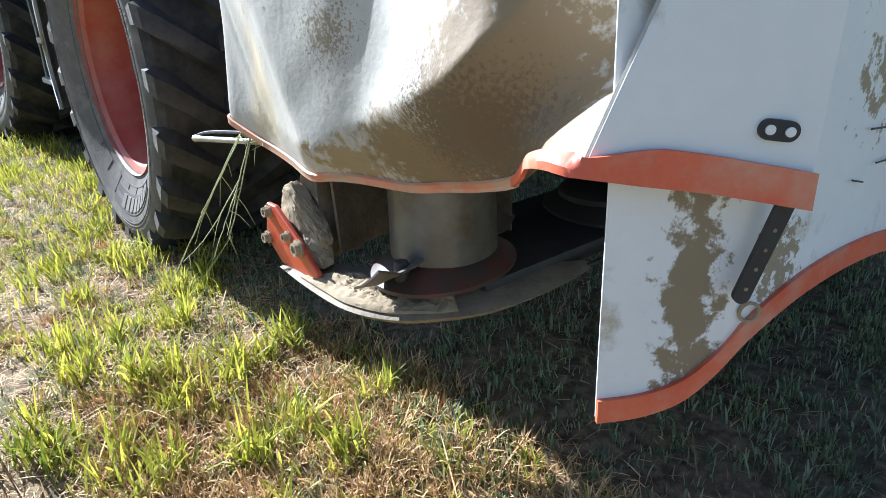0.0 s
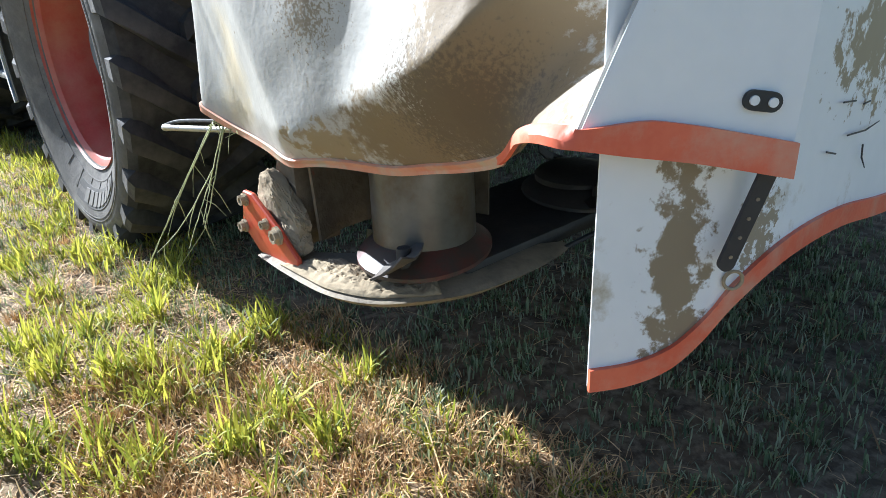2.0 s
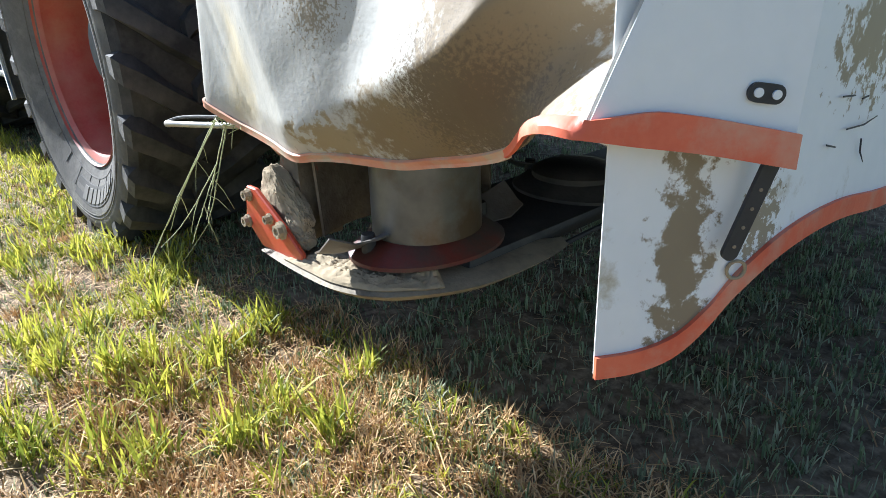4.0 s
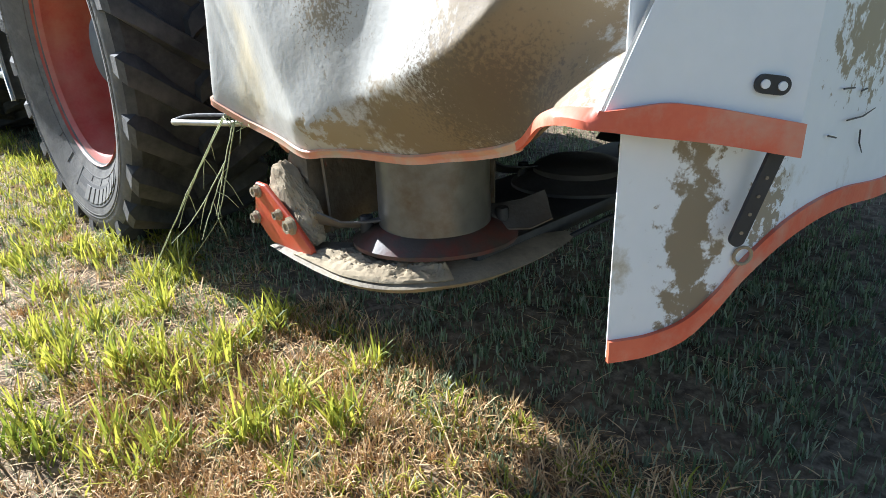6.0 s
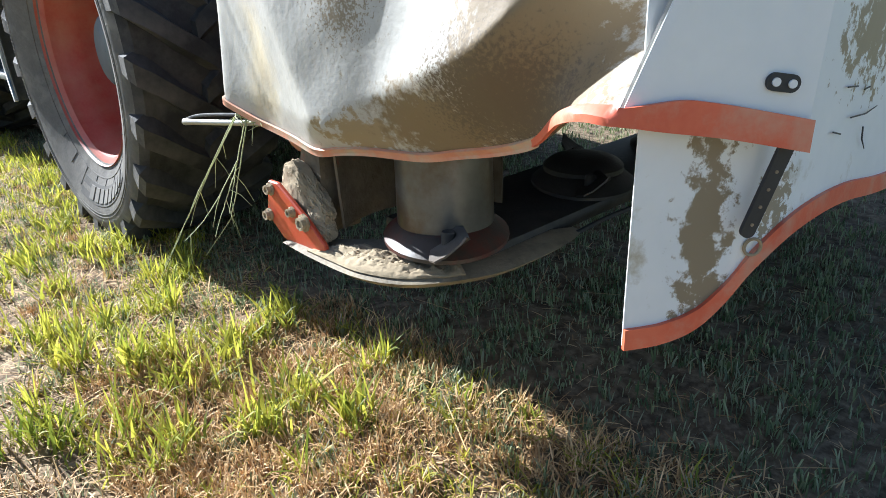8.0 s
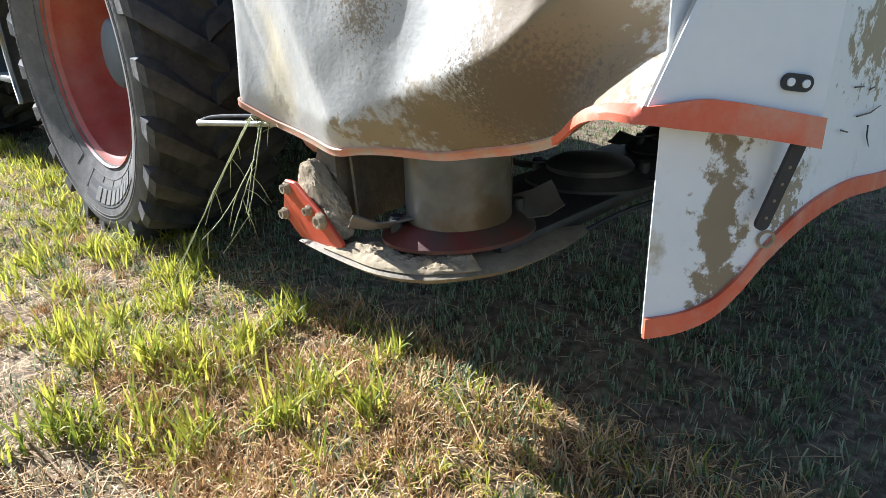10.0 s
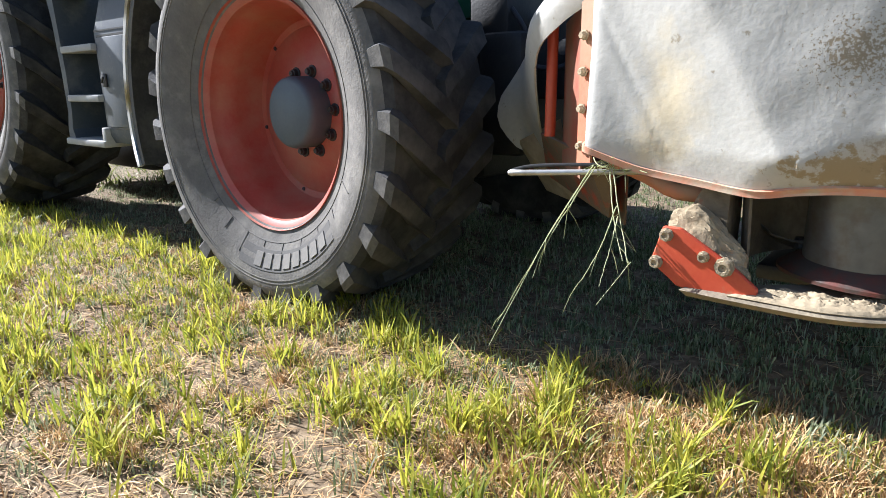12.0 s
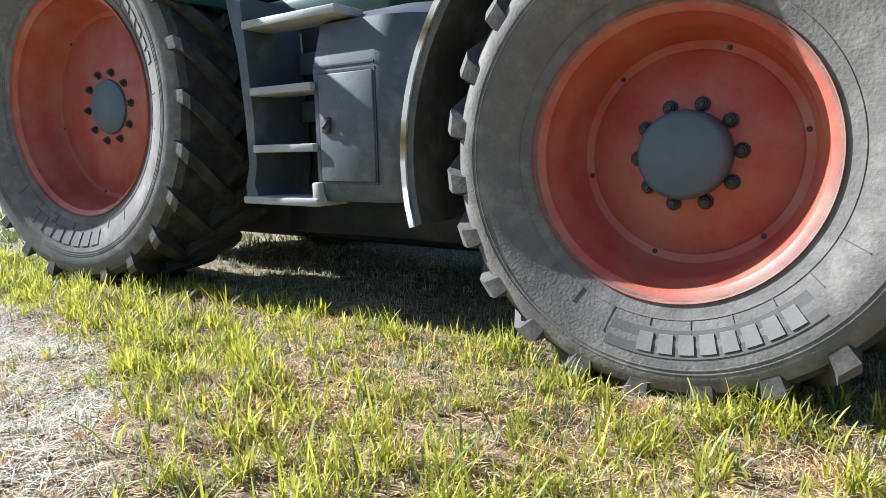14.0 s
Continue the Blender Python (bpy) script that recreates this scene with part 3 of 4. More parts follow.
    prism(bm, [(0.62, 0.78), (0.66, 1.08), (0.80, 1.20), (1.02, 1.22), (1.16, 1.05), (1.05, 0.90), (0.90, 0.78)], 0.10, Matrix.Translation((0, 0.62, 0)))
    bmesh.ops.bevel(bm, geom=list(bm.edges), offset=0.012, segments=2, affect="EDGES")
    part("lift_frame", bm, BLACK, t, "dark cast frame of the front linkage", smooth=False)
    for x, z, r in ((0.76, 1.10, 0.035), (0.95, 1.12, 0.028), (0.86, 0.98, 0.05)):
        bm = bmesh.new()
        revolve(bm, [(0.001, -0.03), (r * 0.6, -0.03), (r * 0.7, -0.018), (r, -0.018), (r, 0.01), (0.001, 0.01)], 16)
        bmesh.ops.translate(bm, verts=bm.verts, vec=(x, 0.62, z))
        part("pivot_pin", bm, STEEL if r < 0.03 else BLACK, t, "greasy pivot pin of the linkage")
    bm = bmesh.new()
    tube(bm, spline([(0.52, 0.62, 1.02), (0.66, 0.56, 0.94), (0.84, 0.57, 0.90), (0.98, 0.60, 0.98)], 14), 0.012, 8)
    tube(bm, spline([(0.50, 0.66, 1.20), (0.62, 0.58, 1.14), (0.70, 0.58, 1.02), (0.68, 0.60, 0.88)], 14), 0.010, 8)
    part("hydraulic_hose", bm, BLACKRUB, t, "black hydraulic hoses on the linkage")
    bm = bmesh.new()
    tube(bm, [(0.40, 0.7, 1.1), (0.55, 0.7, 1.42)], 0.02, 10)
    part("lift_strut", bm, BLACK, t, "black diagonal strut")
    return t


make_tractor()

# ---- mower ----
MOWER = Vector((2.0, 0.9, 0.0))
DISC = (2.012, -0.115)
# hem of the side cover
COVER = [(1.408, -0.225, 0.700), (1.422, -0.280, 0.697), (1.440, -0.302, 0.690), (1.50, -0.290, 0.668), (1.58, -0.277, 0.645), (1.70, -0.282, 0.630),
         (1.825, -0.296, 0.618), (1.90, -0.290, 0.628), (1.985, -0.28, 0.637), (2.11, -0.255, 0.640), (2.22, -0.255, 0.662),
         (2.31, -0.262, 0.682), (2.38, -0.284, 0.704), (2.43, -0.312, 0.728), (2.48, -0.350, 0.758), (2.525, -0.389, 0.779),
         (2.565, -0.413, 0.790), (2.598, -0.417, 0.790), (2.63, -0.382, 0.782), (2.68, -0.318, 0.769), (2.738, -0.243, 0.748)]
FLAP = [(2.612, -0.388, 0.500), (2.638, -0.342, 0.500), (2.661, -0.300, 0.512), (2.680, -0.268, 0.542), (2.700, -0.234, 0.587), (2.716, -0.140, 0.619), (2.725, 0.007, 0.620), (2.733, 0.24, 0.59), (2.738, 0.7, 0.56), (2.74, 1.4, 0.56), (2.74, 2.2, 0.60)]


def ease(f):
    f = min(max(f, 0.0), 1.0)
    return f * f * (3 - 2 * f)


def run(table, x):
    """Straight interpolation in a table of (x, value)."""
    return float(np.interp(x, [q[0] for q in table], [q[1] for q in table]))


LIP_Z = [(1.88, 0.675), (1.96, 0.715), (2.06, 0.762), (2.17, 0.797), (2.28, 0.826), (2.36, 0.862), (2.42, 0.92), (2.47, 1.02), (2.56, 1.30)]


def cover_y(x, z, y_hem, z_hem):
    """The side cover: an end panel out to an upright ridge, a trough, a pouch with a lip, a hollow belly below it and a narrow flank at the corner."""
    ridge = 1.905 - 0.56 * (z - 0.65)
    u = max(ridge - x, 0)
    end = -0.345 + 0.27 * min(u, 0.25) - 0.17 * max(u - 0.25, 0) - 0.012 * math.exp(-((u - 0.25) / 0.05) ** 2) + 0.075 * math.exp(-max(x - 1.408, 0) / 0.012)
    trough = 0.027 * ease((x - ridge) / max(2.06 - ridge, 0.1))
    out = -0.068 * ease((x - 2.05) / 0.32) + 0.075 * ease((x - 2.385) / 0.14)
    y = end + (trough + out if x > ridge else 0)
    lip = run(LIP_Z, x)
    back = 0.10 * (1 - math.exp(-max(z - lip, 0) * 2.6)) * ease((x - 1.98) / 0.2)
    y += back
    top = min(lip, 0.93) if x > 1.90 else z_hem + 0.075
    if z < top:
        f = min(max((z - z_hem) / max(top - z_hem, 0.02), 0), 1)
        y = y_hem + (y - y_hem) * f * (1 + 0.45 * (1 - f))
    k = 1.1 + min(max(z - 0.755, 0) * 60, 5)
    flank = -0.417 + (2.598 - x) * k
    h = max(0.016 - abs(y - flank), 0) / 0.016
    y = min(y, flank) - h * h * 0.004
    wrinkle = 0.35 * ease((x - 1.45) / 0.2) + 0.65 * ease((x - 2.0) / 0.3)
    y += 0.0012 * math.sin(x * 23 + z * 11) + 0.002 * math.sin(z * 31 - x * 12) * wrinkle + 0.0025 * math.sin(x * 41 - z * 17) * math.sin(z * 22 + x * 5) * wrinkle
    return y


def cover_line(n):
    """The cover's columns at even steps: the hem's height and a function from height to a point."""
    out = []
    for p in spline([c[:3] for c in COVER], n):
        def at(z, p=p):
            lean = 0.27 * max(z - 0.79, 0) * float(np.interp(p.x, [2.2, 2.45, 2.63, 2.746], [0, 1, 1, 0]))
            if p.x > 2.597:
                return Vector((p.x + lean, p.y + 1.243 * lean + 0.002 * math.sin(z * 14 + p.y * 20), z))
            return Vector((p.x + lean, cover_y(p.x, z, p.y, p.z) + 1.243 * lean * ease((p.x - 2.33) / 0.26), z))
        out.append((p.z, at))
    return out


def plate(bm, corners, thick):
    """A flat plate from its corners, in order."""
    vs = [bm.verts.new(c) for c in corners]
    f = bm.faces.new(vs)
    bm.normal_update()
    bmesh.ops.solidify(bm, geom=[f], thickness=thick)
    return bm


def make_mower():
    m = thing("front_mower", MOWER, "front-mounted disc mower with white cloth covers and orange hems", "mower")
    off = -MOWER
    # side cover
    cols = cover_line(190)
    top = 1.30  # upper border of the cloth
    turn = next(i for i, (z0, at) in enumerate(cols) if at(z0).x > 2.6)
    def cloth_rows(some):
        return [[at(z0 + (top - z0) * k / 70) for z0, at in some] for k in range(71)]
    bm = bmesh.new()
    sheet(bm, cloth_rows(cols[:turn + 1]), 0.005)
    brown, pale = (0.225, 0.165, 0.088), (0.33, 0.255, 0.145)
    cl = stained("soiled_cover_cloth", SIDECLOTH, pale, Vector((1.99, -0.30, 0.68)) + off, (0.22, 0.3, 0.075), 0.27, 0.34, 34)
    cl = stained("soiled_cover_cloth_2", cl, brown, Vector((2.20, -0.28, 0.715)) + off, (0.17, 0.3, 0.085), 0.0, 0.20, 45)
    # mud up to the fold, its brown deepened by the belly's painted shade
    cl = stained("soiled_shaded_cover_cloth_3", cl, brown, Vector((2.44, -0.34, 0.83)) + off, (0.135, 0.3, 0.17), -0.04, 0.14, 50)
    cl = stained("soiled_cover_cloth_4", cl, (0.56, 0.48, 0.33), Vector((1.62, -0.28, 0.78)) + off, (0.10, 0.3, 0.20), 0.05, 0.40, 9)
    cl = stained("soiled_cover_cloth_5", cl, (0.27, 0.22, 0.145), Vector((1.98, -0.32, 0.90)) + off, (0.26, 0.3, 0.22), 0.42, 0.46, 150)
    cl = stained("soiled_cover_cloth_6", cl, (0.14, 0.105, 0.065), Vector((2.36, -0.32, 0.78)) + off, (0.26, 0.3, 0.17), 0.22, 0.34, 150)
    cover = part("side_cover", bm, cl, m, "white coated cloth side cover soiled brown by mud, belly shade included")
    bm = bmesh.new()
    sheet(bm, cloth_rows(cols[turn:]), 0.005)
    part("corner_cover", bm, CLOTH, m, "clean white cloth at the front corner")
    # hem tape, pale at one end and bright at the other
    for name, i0, i1, mat_, h, lab in (("hem", 0, 120, PALETRIM, 0.009, "faded muddy orange hem"), ("hem", 119, 190, TRIM, 0.030, "bright orange hem tape")):
        bm = bmesh.new()
        rows = []
        for z in (-0.006, 0.0, 0.5, 1.0):
            row = []
            for z0, at in cols[i0:i1]:
                hh = h if i0 == 0 else 0.008 + (h - 0.008) * ease((at(z0).x - 2.58) / 0.07)
                row.append(at(z0 + max(z * hh, -0.002)) + Vector((0.0, 0.0, min(z, 0))))
            rows.append(row)
        nrm = []
        for j in range(len(rows[0])):
            a, b = rows[0][max(j - 1, 0)], rows[0][min(j + 1, len(rows[0]) - 1)]
            d = (b - a)
            nrm.append(Vector((d.y, -d.x, 0)).normalized() * 0.008)
        rows = [[p + n_ for p, n_ in zip(r, nrm)] for r in rows]
        sheet(bm, rows, -0.006)
        part(name, bm, mat_, cover, lab)
    # front curtain below and beyond it
    line = spline(FLAP, 120)
    rows = []
    for k in range(17):
        f = k / 16
        rows.append([Vector((p.x + 0.004 * math.sin(p.y * 17 + 5 * f) * f, p.y, p.z + (1.28 - p.z) * f)) for p in line])
    bm = bmesh.new()
    sheet(bm, rows, 0.002)
    fc = stained("muddy_curtain_cloth", CLOTH, (0.27, 0.215, 0.14), Vector((2.65, -0.300, 0.62)) + off, (0.3, 0.058, 0.34), 0.25, 0.33, 42)
    fc = stained("muddy_curtain_cloth_2", fc, (0.30, 0.25, 0.17), Vector((2.73, 0.02, 0.86)) + off, (0.4, 0.26, 0.18), 0.32, 0.37, 36)
    fc = stained("muddy_curtain_cloth_3", fc, (0.33, 0.28, 0.20), Vector((2.70, -0.20, 0.66)) + off, (0.3, 0.10, 0.16), 0.37, 0.40, 55)
    curtain = part("front_curtain", bm, fc, m, "white cloth front curtain with dried mud")
    bm = bmesh.new()
    rows = []
    for z in (-0.005, 0.010, 0.024):
        rows.append([Vector((p.x + 0.005, p.y - 0.003, p.z + z)) for p in line])
    sheet(bm, rows, 0.006)
    part("hem", bm, TRIM, curtain, "orange hem tape along the curtain")
    # rubber strap and its link
    d = Vector((0.62, 0.785, 0)).normalized()
    nrm = Vector((0.785, -0.62, 0)).normalized()
    def on_face(o, u, v, w):
        return Vector(o) + d * u + Vector((0, 0, 1)) * v + nrm * w
    def slab(bm, o, length, width, thick, tilt, n=10):
        out = []
        for side in (1, -1):
            for i in range(n + 1):
                a = radians(-90 + 180 * i / n)
                out.append((side * (length / 2 - width / 2) + side * math.cos(a) * width / 2, side * math.sin(a) * width / 2))
        c, s = math.cos(radians(tilt)), math.sin(radians(tilt))
        lo = [bm.verts.new(on_face(o, u * c - v * s, u * s + v * c, 0)) for u, v in out]
        hi = [bm.verts.new(on_face(o, u * c - v * s, u * s + v * c, thick)) for u, v in out]
        bm.faces.new(lo)
        bm.faces.new(hi[::-1])
        for i in range(len(lo)):
            j = (i + 1) % len(lo)
            bm.faces.new((lo[i], lo[j], hi[j], hi[i]))
    bm = bmesh.new()
    slab(bm, (2.717, -0.279, 0.820), 0.039, 0.0195, 0.005, -9)
    link = part("strap_link", bm, BLACKRUB, m, "black rubber link with two white eyelets")
    for u in (-0.0095, 0.0095):
        bm = bmesh.new()
        slab(bm, on_face((2.717, -0.279, 0.820), u, -u * 0.16, 0.004), 0.0096, 0.0094, 0.003, 0)
        part("eyelet", bm, CLOTH, link, "white eyelet")
    bm = bmesh.new()
    slab(bm, (2.710, -0.258, 0.695), 0.125, 0.018, 0.006, 72)
    strap = part("rubber_strap", bm, BLACKRUB, m, "black perforated rubber strap")
    for v in (-0.045, -0.022, 0.0, 0.022):
        bm = bmesh.new()
        slab(bm, on_face((2.710, -0.258, 0.695), v * 0.31, v * 0.95, 0.005), 0.0042, 0.0041, 0.0022, 0)
        part("strap_hole", bm, BELT, strap, "small hole in the strap")
    bm = bmesh.new()
    tube(bm, [on_face((2.698, -0.243, 0.614), 0.011 * math.cos(a / 8 * math.pi), 0.011 * math.sin(a / 8 * math.pi), 0.004) for a in range(17)], 0.0022, 6)
    part("ring", bm, MUD, m, "small muddy ring")
    for ends in (((1.572, -0.281, 0.764), (1.590, -0.284, 0.771), (1.607, -0.286, 0.781)),):
        bm = bmesh.new()
        tube(bm, ends, 0.0016, 5)
        part("stuck_straw", bm, BLACK, cover, "dark straw stuck to the cloth")
    for ends in (((2.7315, 0.024, 0.723), (2.7315, 0.030, 0.705), (2.732, 0.052, 0.686)), ((2.729, -0.036, 0.745), (2.732, 0.02, 0.742), (2.733, 0.071, 0.746)), ((2.727, -0.067, 0.789), (2.729, -0.03, 0.786)),
                 ((2.730, 0.0, 0.778), (2.731, 0.02, 0.779)), ((2.725, -0.089, 0.734), (2.727, -0.062, 0.727))):
        bm = bmesh.new()
        tube(bm, ends, 0.0012, 5, [1, 1, 0.5][:len(ends)])
        part("scratch", bm, BLACKRUB, curtain, "dark scratch in the curtain")
    bm = bmesh.new()
    sheet(bm, [[Vector((x, 2.20 + 0.02 * math.sin(x * 9), z)) for x in np.linspace(1.42, 2.74, 12)] for z in (0.62, 0.85, 1.08, 1.28)], 0.005)
    part("far_cover", bm, CLOTH, m, "white cloth cover on the far end")
    # unseen roof over the mower, added to keep the sun out
    bm = bmesh.new()
    rows = []
    for f, z in ((0, 1.27), (0.06, 1.30), (0.5, 1.31), (0.94, 1.30), (1, 1.27)):
        x0, x1 = 1.40, 2.745
        rows.append([Vector((x, -0.215 + 2.42 * f, z + 0.02 * math.sin((x - 1.4) * 2.3))) for x in np.linspace(x0, x1, 10)])
    sheet(bm, rows, 0.01)
    part("top_cover", bm, CLOTH, m, "unseen white roof over the mower, added to keep sun out")
    bm = bmesh.new()
    box(bm, (1.36, -0.15, 1.02), (2.66, 2.0, 1.14), 0.02)
    # beam lengthened across the rear so that no sun reaches the inner discs
    box(bm, (1.38, 0.06, 0.62), (1.46, 2.15, 1.12), 0.02)
    part("main_frame", bm, BLACK, m, "dark steel mower frame under the covers, with a sun-blocking beam")
    # orange end plate with bolts, post and pale rear guard
    bm = bmesh.new()
    plate(bm, [(1.352, -0.195, 0.64), (1.405, -0.222, 0.64), (1.405, -0.222, 1.05), (1.352, -0.195, 1.05)], 0.006)
    fl = part("end_plate", bm, PALERED, m, "dust-covered orange end plate with a bolted flange", smooth=False)
    for z in (0.69, 0.785, 0.877, 0.965):
        bm = bmesh.new()
        revolve(bm, [(0.001, -0.014), (0.008, -0.014), (0.010, -0.010), (0.010, -0.004), (0.014, -0.003), (0.014, 0.002), (0.001, 0.002)], 6)
        bmesh.ops.rotate(bm, verts=bm.verts, cent=(0, 0, 0), matrix=Euler((0, 0, radians(-20))).to_matrix())
        bmesh.ops.translate(bm, verts=bm.verts, vec=(1.372, -0.212, z))
        part("bolt", bm, MUD, fl, "dirty hexagon bolt", smooth=False)
    bm = bmesh.new()
    plate(bm, [(1.17, 0.05, 0.60), (1.36, -0.188, 0.60), (1.36, -0.188, 1.05), (1.17, 0.05, 1.02)], 0.006)
    part("inner_plate", bm, OLDPLATE, m, "dark orange inner plate", smooth=False)
    bm = bmesh.new()
    plate(bm, [(0.93, 0.46, 0.46), (1.40, 0.02, 0.44), (1.40, 0.02, 1.02), (1.08, 0.34, 1.02)], 0.006)
    part("inner_backing", bm, MUDRED, m, "mud-stained backing plate", smooth=False)
    bm = bmesh.new()
    tube(bm, [(1.146, 0.012, 0.69), (1.150, 0.012, 1.04)], 0.017, 14)
    part("post", bm, MOWERRED, m, "red round post")
    bm = bmesh.new()
    plate(bm, [(0.90, 0.42, 0.50), (1.36, 0.0, 0.46), (1.42, -0.12, 0.60), (1.36, -0.16, 0.66), (1.0, 0.20, 0.68)], 0.008)
    part("lower_plate", bm, MUDRED, m, "mud-stained orange lower plate", smooth=False)
    bm = bmesh.new()
    up = spline([(0.68, 0.42, 0.80), (0.78, 0.42, 0.93), (0.92, 0.28, 1.047), (1.122, 0.03, 1.095), (1.272, -0.10, 1.142), (1.41, -0.20, 1.20)], 24)
    lo = spline([(0.74, 0.44, 0.60), (0.86, 0.46, 0.56), (1.025, 0.14, 0.727), (1.134, -0.06, 0.919), (1.255, -0.14, 0.998), (1.405, -0.212, 1.05)], 24)
    rows = [[a.lerp(b, f) + Vector((-0.03, -0.03, 0.0)) * math.sin(math.pi * f) for a, b in zip(up, lo)] for f in (0, 0.2, 0.4, 0.6, 0.8, 1)]
    sheet(bm, rows, 0.006)
    # guard in the greyer cloth colour, which stands in for the wheel's shade
    part("rear_guard", bm, SIDECLOTH, m, "white cloth guard behind the end plate, dimmed for shade")
    bm = bmesh.new()
    plate(bm, [(0.74, 0.45, 0.62), (0.86, 0.48, 0.43), (1.05, 0.36, 0.42), (0.99, 0.34, 0.72)], 0.006)
    part("guard_flap", bm, MUD, m, "muddy lower flap of the guard")
    # parking rod
    bm = bmesh.new()
    tube(bm, [(1.228, -0.332, 0.6235), (1.234, -0.331, 0.624), (1.27, -0.322, 0.6255), (1.40, -0.285, 0.632), (1.56, -0.235, 0.640)], 0.0075, 10, [0.8, 1.25, 1.0, 1.0, 1.0])
    part("guide_rod", bm, STEEL, m, "bent bright steel rod below the cover")
    bm = bmesh.new()
    tube(bm, spline([(1.232, -0.330, 0.628), (1.27, -0.312, 0.640), (1.34, -0.288, 0.647), (1.46, -0.250, 0.652)], 10), 0.0045, 8)
    part("rod_return", bm, BLACK, m, "thin dark return of the bent rod")
    bm = bmesh.new()
    tube(bm, spline([(1.46, -0.20, 0.66), (1.55, -0.20, 0.63), (1.64, -0.22, 0.60), (1.74, -0.2, 0.60)], 10), 0.024, 10)
    part("hanger", bm, PALERED, m, "orange hanger tube")
    # cutter bar end: red plate with two bolts, mud, skid
    bm = bmesh.new()
    prism(bm, [(1.625, 0.448), (1.650, 0.535), (1.690, 0.535), (1.800, 0.470), (1.86, 0.425), (1.86, 0.398), (1.735, 0.393), (1.69, 0.40)], 0.012, Matrix.Translation((0, -0.334, 0)))
    bmesh.ops.bevel(bm, geom=list(bm.edges), offset=0.003, segments=1, affect="EDGES")
    ep = part("bar_end_plate", bm, MOWERRED, m, "red plate at the end of the cutter bar", smooth=False)
    for x, z, r in ((1.660, 0.516, 0.012), (1.640, 0.450, 0.012), (1.745, 0.478, 0.010), (1.79, 0.462, 0.016)):
        bm = bmesh.new()
        revolve(bm, [(0.001, -0.010), (r * 0.5, -0.010), (r * 0.6, -0.014), (r, -0.014), (r, -0.004), (r * 1.35, -0.003), (r * 1.35, 0.002), (0.001, 0.002)], 8)
        bmesh.ops.translate(bm, verts=bm.verts, vec=(x, -0.335, z))
        part("bolt", bm, MUD, ep, "muddy bolt head", smooth=False)
    bm = bmesh.new()
    prism(bm, [(1.70, 0.41), (1.68, 0.56), (1.72, 0.64), (1.77, 0.68), (1.765, 0.41)], 0.10, Matrix.Translation((0, -0.265, 0)))
    part("bar_bracket", bm, CAKED, m, "mud-caked bracket holding the cutter bar", smooth=False)
    rng = random.Random(5)
    def lump(name, c, s, seed, label):
        bm = bmesh.new()
        bmesh.ops.create_icosphere(bm, subdivisions=5, radius=1)
        for v in bm.verts:
            n1 = noise.noise(v.co * 1.7 + Vector((seed, 0, 0))) * 0.18 + noise.noise(v.co * 4 + Vector((0, seed, 0))) * 0.07 + noise.noise(v.co * 11) * 0.07 + noise.noise(v.co * 27) * 0.08 + noise.noise(v.co * 60) * 0.05
            p = v.co * (1 + n1)
            p = Vector([max(-0.95, min(0.95, q)) for q in p])
            v.co = Vector(c) + Vector((p.x * s[0], p.y * s[1], p.z * s[2] - 0.75 * max(p.x * s[0] + 0.25 * s[0], 0) * (p.z + 1) / 2))
        return part(name, bm, MUD, m, label)
    lump("mud_clod", (1.785, -0.292, 0.452), (0.050, 0.030, 0.046), 4.0, "crumbling dried mud on the cutter bar")
    lump("mud_clod", (1.733, -0.285, 0.508), (0.092, 0.030, 0.080), 1.0, "dried mud caked on the bar bracket")
    bm = bmesh.new()
    edge0 = spline([(1.80, -0.350, 0), (1.90, -0.352, 0), (1.99, -0.348, 0), (2.08, -0.313, 0), (2.145, -0.245, 0), (2.165, -0.21, 0)], 90)
    rows = []
    for j in range(37):
        row = []
        for i, p in enumerate(edge0):
            inn = (Vector((DISC[0] - 0.03, DISC[1] + 0.02, 0)) - p).normalized()
            f = j / 36
            wd = 0.115 + 0.03 * noise.noise(Vector((i * 0.08, 3, 0)))
            q = p + inn * (0.006 + wd * f)
            env = math.sin(math.pi * f) ** 0.5 * min(1, (i + 1) / 9, (90 - i) / 9)
            q.z = 0.404 + env * (0.014 + 0.010 * noise.noise(q * 18) + 0.006 * noise.noise(q * 55) + 0.005 * noise.noise(q * 150) + 0.003 * noise.noise(q * 330))
            row.append(q)
        rows.append(row)
    sheet(bm, rows, 0.01)
    part("mud_crust", bm, MUD, m, "dried mud crust on the skid shoe")
    # guard bowl around the outer disc
    bm = bmesh.new()
    rows = []
    for z, k in ((0.43, 1.0), (0.55, 1.02), (0.70, 1.05)):
        rows.append([Vector((DISC[0] + 0.235 * k * math.cos(radians(a)), DISC[1] + 0.235 * k * math.sin(radians(a)), z)) for a in range(100, 217, 6)])
    sheet(bm, rows, 0.006)
    part("deflector", bm, CAKED, m, "mud-covered curved deflector plate")
    # skid shoe and cutter bar
    bm = bmesh.new()
    edge = spline([(1.70, -0.345, 0), (1.84, -0.355, 0), (1.99, -0.352, 0), (2.09, -0.312, 0), (2.152, -0.238, 0), (2.195, -0.145, 0), (2.207, -0.02, 0), (2.20, 0.10, 0), (2.18, 0.16, 0)], 40)
    lowr = []
    for p in edge:
        inn = (Vector((DISC[0] - 0.05, DISC[1] + 0.08, 0)) - p).normalized()
        lowr.append(p + inn * 0.02)
